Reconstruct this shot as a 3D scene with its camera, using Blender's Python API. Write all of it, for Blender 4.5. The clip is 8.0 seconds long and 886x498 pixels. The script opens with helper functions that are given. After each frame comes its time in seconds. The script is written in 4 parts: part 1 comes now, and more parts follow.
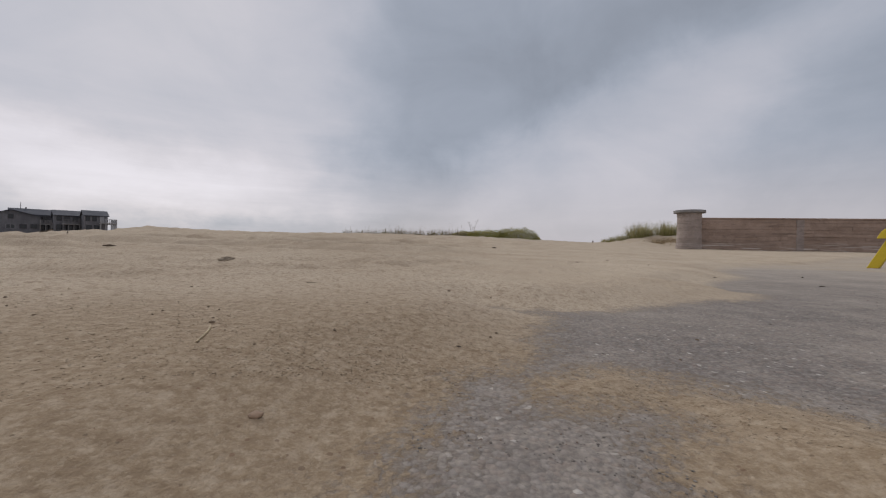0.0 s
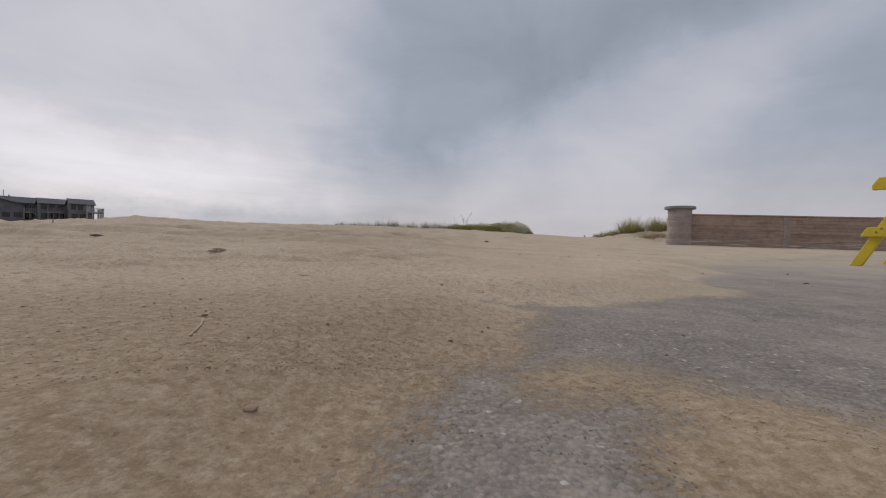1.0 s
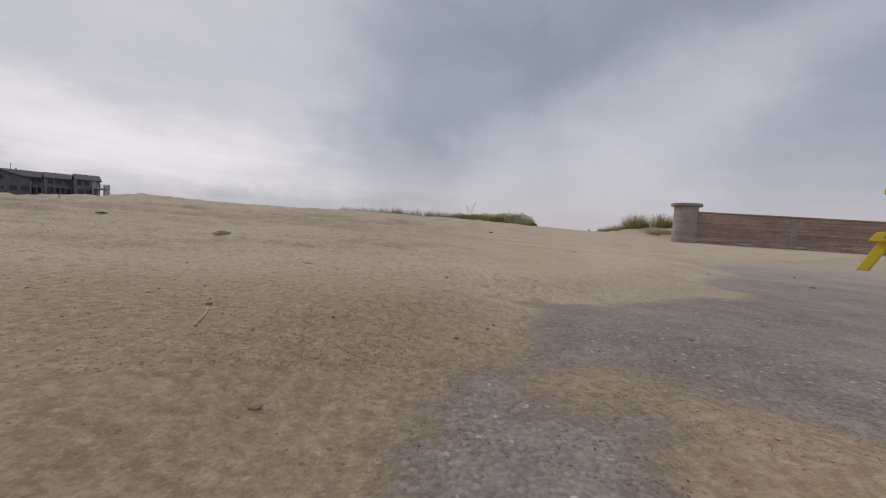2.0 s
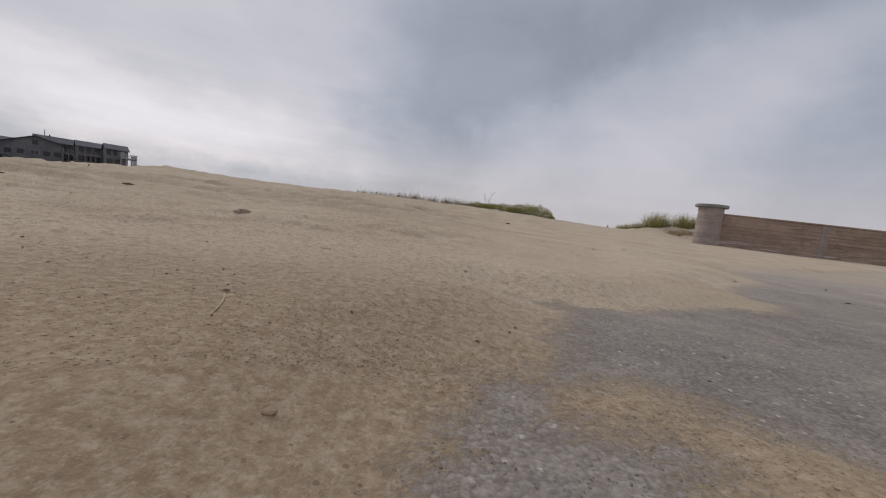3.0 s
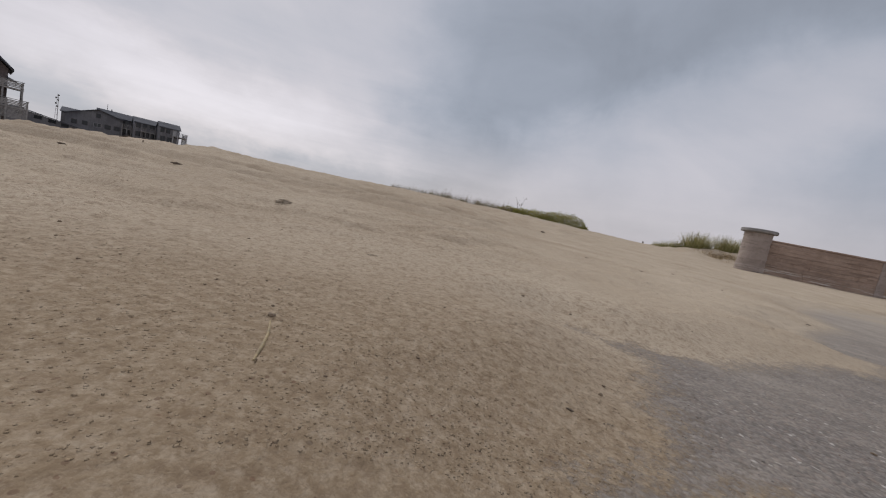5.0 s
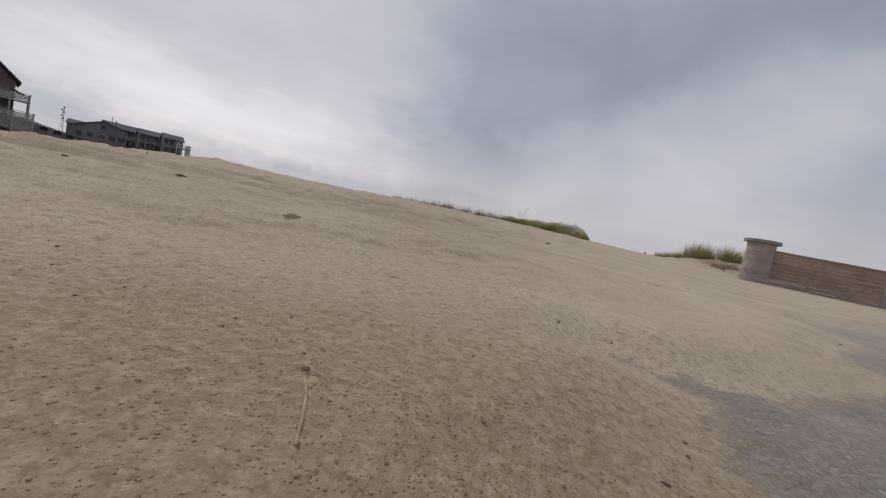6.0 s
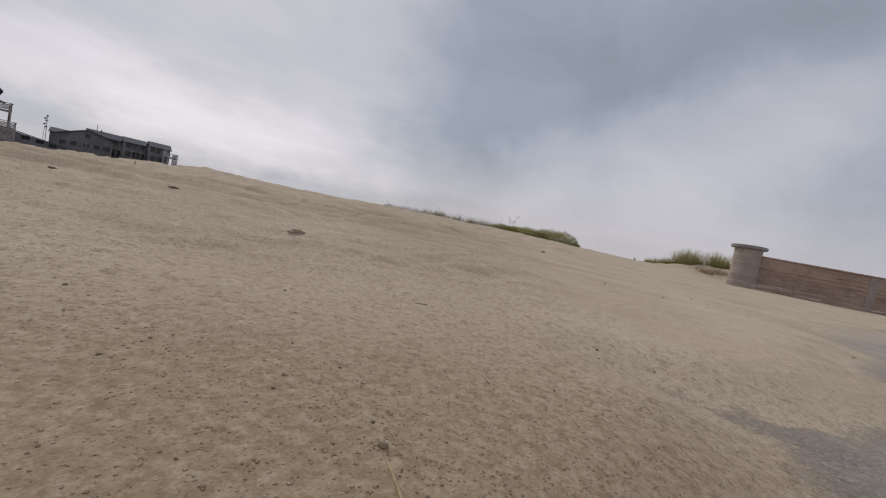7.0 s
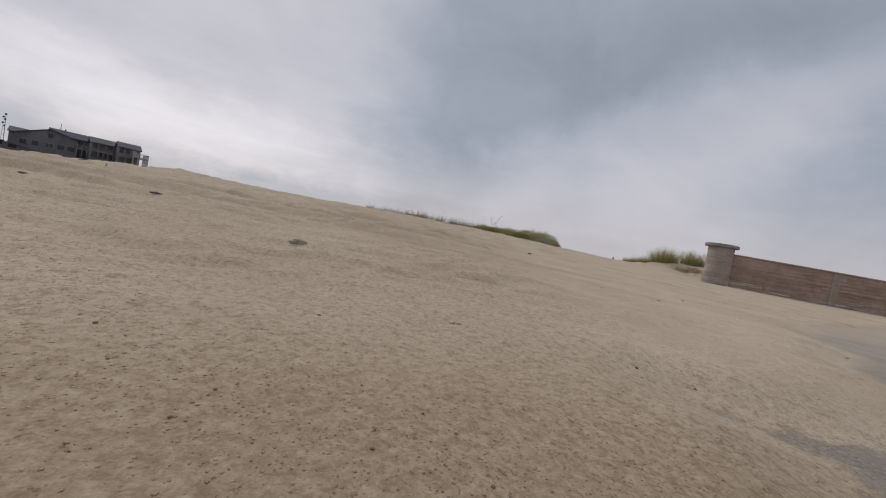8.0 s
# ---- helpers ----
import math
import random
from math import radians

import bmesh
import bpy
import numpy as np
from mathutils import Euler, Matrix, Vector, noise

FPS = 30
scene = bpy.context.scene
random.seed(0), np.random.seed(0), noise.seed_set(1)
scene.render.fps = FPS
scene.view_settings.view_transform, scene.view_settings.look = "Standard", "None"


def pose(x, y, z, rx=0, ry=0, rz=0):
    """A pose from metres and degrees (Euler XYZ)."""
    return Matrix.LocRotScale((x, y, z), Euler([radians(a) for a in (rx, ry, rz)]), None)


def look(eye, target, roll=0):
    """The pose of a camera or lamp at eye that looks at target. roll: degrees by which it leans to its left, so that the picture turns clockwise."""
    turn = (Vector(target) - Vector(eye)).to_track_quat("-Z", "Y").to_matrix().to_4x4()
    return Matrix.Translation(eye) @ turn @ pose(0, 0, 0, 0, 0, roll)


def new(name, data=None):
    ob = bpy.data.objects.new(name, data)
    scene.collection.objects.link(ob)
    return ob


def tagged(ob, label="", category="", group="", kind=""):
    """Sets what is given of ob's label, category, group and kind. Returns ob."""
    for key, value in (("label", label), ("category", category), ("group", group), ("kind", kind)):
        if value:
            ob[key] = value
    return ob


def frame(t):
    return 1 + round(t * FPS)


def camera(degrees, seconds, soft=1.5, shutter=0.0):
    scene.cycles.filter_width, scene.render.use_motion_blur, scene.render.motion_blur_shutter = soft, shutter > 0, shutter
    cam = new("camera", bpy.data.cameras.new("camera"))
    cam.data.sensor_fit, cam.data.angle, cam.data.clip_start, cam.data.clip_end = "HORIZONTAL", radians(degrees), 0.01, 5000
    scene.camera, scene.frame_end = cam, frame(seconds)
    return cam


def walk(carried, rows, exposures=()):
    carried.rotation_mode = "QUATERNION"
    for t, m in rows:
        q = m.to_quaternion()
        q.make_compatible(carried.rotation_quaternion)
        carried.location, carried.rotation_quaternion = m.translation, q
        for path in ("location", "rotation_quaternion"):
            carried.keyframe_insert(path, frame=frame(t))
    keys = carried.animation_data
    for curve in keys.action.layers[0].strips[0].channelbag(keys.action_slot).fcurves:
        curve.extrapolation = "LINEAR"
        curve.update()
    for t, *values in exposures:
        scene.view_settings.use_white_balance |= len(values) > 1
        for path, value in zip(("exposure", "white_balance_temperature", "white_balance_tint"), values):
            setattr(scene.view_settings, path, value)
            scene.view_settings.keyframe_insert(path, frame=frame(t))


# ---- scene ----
cam = camera(98.75, 8.0, soft=1.15, shutter=0.0)
# seconds, x, y, z, yaw, pitch, roll
ROWS = [
    (0.0, 0.0, 0.0001, 0.082, 0.0, -0.4, -1.2),
    (0.5, 0.0002, -0.002, 0.0824, -0.8311, -0.9571, -1.3282),
    (1.0, -0.0006, -0.0025, 0.084, -1.0968, -1.4078, -1.8211),
    (2.5, -0.0093, 0.0101, 0.0918, 0.3947, -4.2204, -5.3776),
    (3.0, -0.014, 0.0178, 0.0949, 1.8897, -5.2751, -7.0473),
    (3.5, -0.0186, 0.025, 0.0992, 3.7002, -6.2108, -8.8074),
    (4.0, -0.0284, 0.0378, 0.1021, 5.2037, -6.6359, -10.5839),
    (4.5, -0.0425, 0.053, 0.1037, 6.189, -6.5687, -11.5739),
    (6.0, -0.0959, 0.1038, 0.1078, 6.6071, -4.5904, -11.8086),
    (6.5, -0.1199, 0.1143, 0.1122, 6.0524, -3.7262, -11.2189),
    (7.0, -0.1462, 0.1253, 0.1158, 5.1718, -3.161, -11.4244),
    (7.5, -0.1763, 0.1348, 0.1183, 3.9307, -2.8672, -11.1955),
    (8.0, -0.2088, 0.1383, 0.1216, 2.308, -2.4616, -10.9596),
]
walk(cam, [(t, pose(x, y, z, 90 + pitch, roll, yaw)) for t, x, y, z, yaw, pitch, roll in ROWS])

# ---- light: an overcast sky with broken cloud, the sun veiled low on the left ----
SUN_AZ, SUN_EL = -38.0, 32.0
scene.view_settings.exposure = 0.0


class Nodes:
    """Short hand for building node trees."""

    def __init__(self, tree):
        self.tree, self.n, self.l = tree, tree.nodes, tree.links
        self.n.clear()

    def add(self, kind, inputs=None, operation=None, feature=None, blend=None, attribute=None):
        node = self.n.new(kind)
        if operation:
            node.operation = operation
        if feature:
            node.feature = feature
        if blend:
            node.data_type, node.blend_type = "RGBA", blend
        if attribute:
            node.attribute_name = attribute
        for key, value in (inputs or {}).items():
            self.put(node.inputs[key], value)
        return node

    def put(self, socket, value):
        if isinstance(value, bpy.types.NodeSocket):
            self.l.new(value, socket)
        else:
            socket.default_value = value

    def m(self, op, a, b=0.0, c=0.0):
        node = self.add("ShaderNodeMath", operation=op)
        for i, v in enumerate((a, b, c)):
            self.put(node.inputs[i], v)
        return node.outputs[0]

    def ramp(self, value, lo, hi, to_lo=0.0, to_hi=1.0, smooth=True):
        node = self.add("ShaderNodeMapRange", {0: value, 1: lo, 2: hi, 3: to_lo, 4: to_hi})
        node.interpolation_type = "SMOOTHSTEP" if smooth else "LINEAR"
        return node.outputs[0]

    def noise(self, vector, scale, detail=3.0, rough=0.55, distort=0.0):
        node = self.add("ShaderNodeTexNoise", {"Vector": vector, "Scale": scale, "Detail": detail, "Roughness": rough, "Distortion": distort})
        return node.outputs["Fac"]

    def voronoi(self, vector, scale, feature="F1"):
        return self.add("ShaderNodeTexVoronoi", {"Vector": vector, "Scale": scale}, feature=feature)

    def mix(self, fac, a, b, blend="MIX"):
        node = self.add("ShaderNodeMix", blend=blend)
        self.put(node.inputs[0], fac)
        self.put(node.inputs[6], a)
        self.put(node.inputs[7], b)
        return node.outputs[2]

    def stretch(self, vector, x, y, z):
        return self.add("ShaderNodeVectorMath", {0: vector, 1: (x, y, z)}, operation="MULTIPLY").outputs[0]


def rgb(r, g, b):
    return (r, g, b, 1.0)


world = bpy.data.worlds.new("overcast_sky")
world.use_nodes = True
scene.world = world
w = Nodes(world.node_tree)
way = w.add("ShaderNodeTexCoord").outputs["Generated"]
split = w.add("ShaderNodeSeparateXYZ", {0: way})
# bearing and height in degrees, shaken a little so that no cloud has a clean rim
shake = w.add("ShaderNodeTexNoise", {"Vector": w.stretch(way, 1, 1, 1.6), "Scale": 2.6, "Detail": 6.0, "Roughness": 0.6})
shaken = w.add("ShaderNodeSeparateColor", {0: shake.outputs["Color"]})
bearing = w.m("MULTIPLY", w.m("ARCTAN2", split.outputs[0], split.outputs[1]), 57.2958)
height = w.m("MULTIPLY", w.m("ARCSINE", split.outputs[2]), 57.2958)
bearing_s = w.m("MULTIPLY_ADD", w.m("SUBTRACT", shaken.outputs[0], 0.5), 22.0, bearing)
height_s = w.m("MULTIPLY_ADD", w.m("SUBTRACT", shaken.outputs[1], 0.5), 14.0, height)


def cloud(at, reach, turn, weight):
    """A soft long cloud: bearing and height of its middle, half length and half width, all in degrees."""
    dx, dy = w.m("SUBTRACT", bearing_s, at[0]), w.m("SUBTRACT", height_s, at[1])
    c, s = math.cos(radians(turn)), math.sin(radians(turn))
    u = w.m("DIVIDE", w.m("ADD", w.m("MULTIPLY", dx, c), w.m("MULTIPLY", dy, s)), reach[0])
    v = w.m("DIVIDE", w.m("SUBTRACT", w.m("MULTIPLY", dy, c), w.m("MULTIPLY", dx, s)), reach[1])
    d = w.m("ADD", w.m("MULTIPLY", u, u), w.m("MULTIPLY", v, v))
    return w.m("MULTIPLY", w.m("POWER", 2.71828, w.m("MULTIPLY", d, -1.0)), weight)


tone = w.m("MULTIPLY_ADD", w.m("SUBTRACT", w.noise(w.stretch(way, 1, 1, 1.5), 3.0, 8.0, 0.55, 0.5), 0.5), 0.20, 0.480)
CLOUDS = [
    ((47, 15), (12, 6), 12, -0.09), ((62, 25), (14, 9), 20, -0.06), ((30, 30), (16, 4), 8, -0.03),
    ((28, 12), (18, 7), 30, 0.08), ((-40, 7.5), (24, 3.8), -2, 0.25), ((-20, 14), (14, 5), 0, 0.03),
    ((-44, 22), (18, 8), 10, 0.05), ((-30, 2.5), (30, 1.6), 0, -0.06), ((24, 4), (24, 4), 0, 0.03), ((7, 8), (7, 3), 40, 0.05), ((-27, 14), (14, 7), 0, 0.07), ((-19, 29), (13, 8), 0, 0.05), ((-51, 9), (13, 6), 0, 0.05),
]
for at, reach, turn, weight in CLOUDS:
    tone = w.m("ADD", tone, cloud(at, reach, turn, weight))
# a dark bank of rain cloud hangs ahead; its underside climbs to the right in a ragged edge, and thin rain falls from its left half
torn = w.m("MULTIPLY_ADD", w.m("SUBTRACT", w.noise(w.stretch(way, 1, 1, 1.2), 7.0, 7.0, 0.6, 0.4), 0.5), 7.0, height)
torn = w.m("MULTIPLY_ADD", w.m("SUBTRACT", shaken.outputs[2], 0.5), 7.0, torn)
underside = w.m("MINIMUM", w.m("MULTIPLY_ADD", bearing, 0.50, 9.6), 24.5)
underside = w.m("MAXIMUM", underside, 11.0)
above = w.m("SUBTRACT", torn, underside)
bank = w.m("MULTIPLY", w.ramp(above, -2.4, 4.6), w.m("MULTIPLY", w.ramp(bearing_s, -24.0, 1.0), w.ramp(bearing_s, 62.0, 34.0)))
bank = w.m("MULTIPLY", bank, w.ramp(height, 20.0, 40.0, 1.0, 0.70))
tone = w.m("MULTIPLY_ADD", bank, -0.125, tone)
rain = w.m("MULTIPLY", w.m("MULTIPLY", w.ramp(bearing_s, -19.0, -9.0), w.ramp(bearing_s, 4.0, -4.0)), w.ramp(height, 2.0, 11.0))
tone = w.m("MULTIPLY_ADD", w.m("MULTIPLY", rain, w.ramp(height, 20.0, 11.0)), -0.05, tone)
streak = w.noise(w.stretch(way, 1.0, 1.0, 9.0), 3.4, 6.0, 0.6, 0.3)
tone = w.m("ADD", tone, w.m("MULTIPLY", w.m("SUBTRACT", streak, 0.5), w.m("MULTIPLY", w.ramp(height, 22.0, 3.0, 0.02, 0.22), w.ramp(bearing, 5.0, -25.0, 0.25, 1.0))))
# an overcast sky is brightest overhead
tone = w.m("ADD", tone, w.ramp(height, 34.0, 75.0, 0.0, 0.40))
tint = w.mix(w.ramp(tone, 0.36, 0.66), rgb(0.86, 0.945, 1.12), rgb(1.022, 0.985, 1.06))
tint = w.mix(w.m("MULTIPLY", w.ramp(height, 14.0, 3.0, 0.0, 0.75), w.ramp(bearing, -30.0, 0.0)), tint, rgb(1.04, 0.985, 1.05))
air = w.add("ShaderNodeTexSky")
air.sky_type, air.sun_disc, air.sun_elevation, air.sun_rotation = "NISHITA", False, radians(SUN_EL), radians(SUN_AZ)
cover = w.mix(1.0, tint, tone, "MULTIPLY")
both = w.mix(0.06, cover, w.mix(1.0, air.outputs[0], rgb(0.08, 0.08, 0.08), "MULTIPLY"))
below = w.mix(w.ramp(height, -1.5, -0.2), rgb(0.20, 0.18, 0.15), both)
ground_glow = w.add("ShaderNodeBackground", {0: below, 1: 1.0})
w.l.new(ground_glow.outputs[0], w.add("ShaderNodeOutputWorld").inputs[0])

sun = new("sun", bpy.data.lights.new("sun", "SUN"))
sun.data.energy, sun.data.angle, sun.data.color = 1.1, radians(20), (1.0, 0.96, 0.90)
sun.matrix_world = look((40 * math.sin(radians(SUN_AZ)), 40 * math.cos(radians(SUN_AZ)), 40 * math.tan(radians(SUN_EL))), (0, 0, 0))


# ---- materials ----
def material(name):
    mat = bpy.data.materials.new(name)
    mat.use_nodes = True
    return mat, Nodes(mat.node_tree)


def finish(n, colour, rough, relief=None, depth=0.001, strength=0.6, metal=0.0, gloss=0.3):
    shader = n.add("ShaderNodeBsdfPrincipled", {"Base Color": colour, "Roughness": rough, "Metallic": metal, "Specular IOR Level": gloss})
    if relief is not None:
        bump = n.add("ShaderNodeBump", {"Height": relief, "Distance": depth, "Strength": strength})
        n.l.new(bump.outputs[0], shader.inputs["Normal"])
    n.l.new(shader.outputs[0], n.add("ShaderNodeOutputMaterial").inputs[0])


def where(n):
    return n.add("ShaderNodeTexCoord").outputs["Object"]


def plain(name, colour, rough=0.7, spots=0.25, scale=6.0, relief=0.002, bump_scale=60.0, metal=0.0, gloss=0.3, grain=(1, 1, 1)):
    """A surface of one colour with stains, fine grain and relief."""
    mat, n = material(name)
    p = n.stretch(where(n), *grain)
    stain = n.noise(p, scale, 5.0, 0.6)
    fine = n.noise(p, bump_scale, 4.0, 0.65)
    dark = rgb(*[c * (1 - spots) for c in colour])
    light = rgb(*[min(1.0, c * (1 + spots)) for c in colour])
    c = n.mix(n.ramp(stain, 0.3, 0.7), dark, light)
    c = n.mix(n.ramp(fine, 0.35, 0.75, 0.0, 0.35), c, rgb(*[v * 0.6 for v in colour]))
    own = n.add("ShaderNodeObjectInfo").outputs["Random"]
    c = n.mix(n.m("MULTIPLY", own, 0.22), c, dark)
    finish(n, c, n.ramp(stain, 0.2, 0.8, rough - 0.08, min(1.0, rough + 0.1)), fine, relief, 0.5, metal, gloss)
    return mat


def make_ground_material():
    """Dry sand blown over worn asphalt; the attribute 'asphalt' is the distance in metres inside the bare patches."""
    mat, n = material("sand_and_asphalt")
    p = where(n)
    sd = n.add("ShaderNodeAttribute", attribute="asphalt").outputs["Fac"]
    # sand: quartz grains with dark and shell specks; browner close by, with shade painted in
    grain = n.voronoi(p, 760.0)
    tone = n.add("ShaderNodeSeparateColor", {0: grain.outputs["Color"]})
    broad, mid, fine = n.noise(p, 2.2, 5.0), n.noise(p, 26.0, 5.0, 0.6), n.noise(p, 330.0, 4.0, 0.7)
    # painted shade: drone shadow and lens vignette over the near sand, fading outwards
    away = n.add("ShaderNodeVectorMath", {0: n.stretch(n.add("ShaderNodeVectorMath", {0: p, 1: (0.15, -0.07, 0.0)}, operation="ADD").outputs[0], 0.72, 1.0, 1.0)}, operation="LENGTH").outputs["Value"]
    shade_fade = n.ramp(n.m("ADD", away, n.m("MULTIPLY", n.m("SUBTRACT", mid, 0.5), 0.25)), 0.08, 0.60)
    mottle = n.noise(p, 230.0, 3.0, 0.6, 0.3)
    blot = n.noise(p, 95.0, 4.0, 0.6, 0.4)
    # towards the wall lies fine blown sand with little grain of its own
    side = n.add("ShaderNodeSeparateXYZ", {0: p})
    turn = n.m("ARCTAN2", side.outputs[0], side.outputs[1])
    keen = n.m("SUBTRACT", 1.0, n.m("MULTIPLY", n.ramp(n.m("MULTIPLY_ADD", n.m("SUBTRACT", broad, 0.5), 0.5, turn), -0.16, 0.26), n.ramp(away, 0.42, 0.85, 0.0, 0.72)))

    def grainy(value, lo, hi, most):
        return n.m("MULTIPLY", n.ramp(value, lo, hi, 0.0, most), keen)

    sand = n.mix(n.ramp(broad, 0.3, 0.7), rgb(0.445, 0.366, 0.270), rgb(0.525, 0.444, 0.337))
    # near sand browner, its shading put into the colour
    sand = n.mix(n.ramp(shade_fade, 0.0, 1.0, 0.95, 0.0), sand, rgb(0.284, 0.216, 0.140))
    sand = n.mix(grainy(mid, 0.42, 0.72, 0.22), sand, rgb(0.27, 0.20, 0.128))
    # coarse brown grains gather in the troughs of the ripples
    trough = n.noise(n.stretch(p, 0.5, 1.4, 1.0), 2.6, 3.0, 0.5, 0.6)
    sand = n.mix(n.ramp(trough, 0.50, 0.72, 0.0, 0.28), sand, rgb(0.295, 0.225, 0.145))
    sand = n.mix(n.ramp(trough, 0.46, 0.28, 0.0, 0.35), sand, rgb(0.50, 0.43, 0.335))
    sand = n.mix(grainy(mottle, 0.52, 0.74, 0.52), sand, rgb(0.205, 0.145, 0.088))
    sand = n.mix(grainy(mottle, 0.56, 0.28, 0.34), sand, rgb(0.44, 0.36, 0.265))
    sand = n.mix(grainy(blot, 0.46, 0.74, 0.34), sand, rgb(0.225, 0.160, 0.10))
    sand = n.mix(n.ramp(tone.outputs[0], 0.60, 1.0, 0.0, 0.24), sand, rgb(0.22, 0.165, 0.11))
    sand = n.mix(n.ramp(tone.outputs[1], 0.75, 1.0, 0.0, 0.12), sand, rgb(0.62, 0.54, 0.42))
    sand = n.mix(grainy(fine, 0.52, 0.78, 0.55), sand, rgb(0.19, 0.135, 0.085))
    # speckle of loose grains at every size, from clods to single grains
    salt = n.noise(p, 130.0, 6.0, 0.80, 0.2)
    sand = n.mix(grainy(salt, 0.49, 0.63, 0.62), sand, rgb(0.215, 0.155, 0.10))
    sand = n.mix(grainy(salt, 0.51, 0.35, 0.42), sand, rgb(0.48, 0.40, 0.30))
    small = n.voronoi(p, 290.0)
    lot = n.add("ShaderNodeSeparateColor", {0: small.outputs["Color"]})
    shaken_edge = n.m("MULTIPLY_ADD", n.m("SUBTRACT", fine, 0.5), 0.5, small.outputs["Distance"])
    crumb = n.m("MULTIPLY", n.ramp(n.m("SUBTRACT", shaken_edge, n.ramp(lot.outputs[1], 0.0, 1.0, 0.06, 0.30)), 0.06, -0.04), n.m("GREATER_THAN", lot.outputs[0], n.ramp(mid, 0.35, 0.65, 0.92, 0.76)))
    sand = n.mix(n.m("MULTIPLY", crumb, 0.60), sand, n.mix(lot.outputs[2], rgb(0.18, 0.10, 0.065), rgb(0.12, 0.09, 0.065)))
    # asphalt: stones of 2 to 4 mm in a grey, dusty binder
    stones = n.voronoi(p, 340.0)
    hue = n.add("ShaderNodeSeparateColor", {0: stones.outputs["Color"]})
    road = n.mix(n.ramp(hue.outputs[0], 0.1, 0.9), rgb(0.150, 0.138, 0.127), rgb(0.265, 0.242, 0.222))
    road = n.mix(n.ramp(hue.outputs[1], 0.6, 1.0, 0.0, 0.6), road, rgb(0.26, 0.20, 0.165))
    road = n.mix(n.m("GREATER_THAN", hue.outputs[2], 0.988), road, rgb(0.50, 0.47, 0.43))
    road = n.mix(n.ramp(stones.outputs["Distance"], 0.25, 0.6, 0.0, 0.40), road, rgb(0.105, 0.092, 0.085))
    road = n.mix(n.ramp(mottle, 0.46, 0.68, 0.0, 0.50), road, rgb(0.115, 0.092, 0.080))
    road = n.mix(n.ramp(salt, 0.50, 0.66, 0.0, 0.45), road, rgb(0.10, 0.085, 0.076))
    dust = n.m("ADD", n.ramp(n.noise(p, 5.0, 5.0), 0.3, 0.75, 0.05, 0.40), n.ramp(n.m("ADD", n.m("MULTIPLY", fine, 0.6), n.m("MULTIPLY", mid, 0.5)), 0.48, 0.72, 0.0, 0.45))
    # the veil of sand on the paving thickens towards the wall
    dust = n.m("ADD", dust, n.ramp(away, 0.5, 2.4, 0.0, 0.55))
    road = n.mix(dust, road, rgb(0.38, 0.335, 0.280))
    # sand lies in the hollows and thins out towards the bare patches
    edge = n.m("ADD", n.m("SUBTRACT", sd, 0.012), n.m("MULTIPLY", n.m("SUBTRACT", mid, 0.5), 0.085))
    edge = n.m("ADD", edge, n.m("MULTIPLY", n.m("SUBTRACT", fine, 0.5), 0.060))
    edge = n.m("ADD", edge, n.m("MULTIPLY", n.m("SUBTRACT", broad, 0.5), 0.03))
    edge = n.m("ADD", edge, n.m("MULTIPLY", n.m("SUBTRACT", hue.outputs[0], 0.5), 0.022))
    edge = n.m("DIVIDE", edge, n.m("MULTIPLY_ADD", n.m("MAXIMUM", n.m("SUBTRACT", away, 0.7), 0.0), 1.2, 1.0))
    bare = n.ramp(edge, -0.022, 0.022)
    loose = n.add("ShaderNodeAttribute", attribute="loose").outputs["Fac"]
    isle = n.add("ShaderNodeNewGeometry").outputs["Random Per Island"]
    own = n.m("MULTIPLY_ADD", n.m("MULTIPLY", loose, n.m("SUBTRACT", isle, 0.5)), 0.62, 1.0)
    sand = n.mix(1.0, sand, n.add("ShaderNodeCombineColor", {0: own, 1: own, 2: own}).outputs[0], "MULTIPLY")
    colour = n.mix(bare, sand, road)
    heap = n.m("ADD", n.m("MULTIPLY", fine, 0.40), n.m("ADD", n.m("MULTIPLY", mottle, 0.9), n.m("MULTIPLY", grain.outputs["Distance"], -0.12)))
    heap = n.m("ADD", heap, n.m("MULTIPLY", mid, 1.6))
    lump = n.m("MULTIPLY", stones.outputs["Distance"], -0.7)
    relief = n.m("ADD", n.m("MULTIPLY", heap, n.m("SUBTRACT", 1.0, bare)), n.m("MULTIPLY", lump, bare))
    finish(n, colour, n.ramp(bare, 0.0, 1.0, 0.95, 0.85), relief, 0.0018, 0.6, 0.0, 0.12)
    return mat


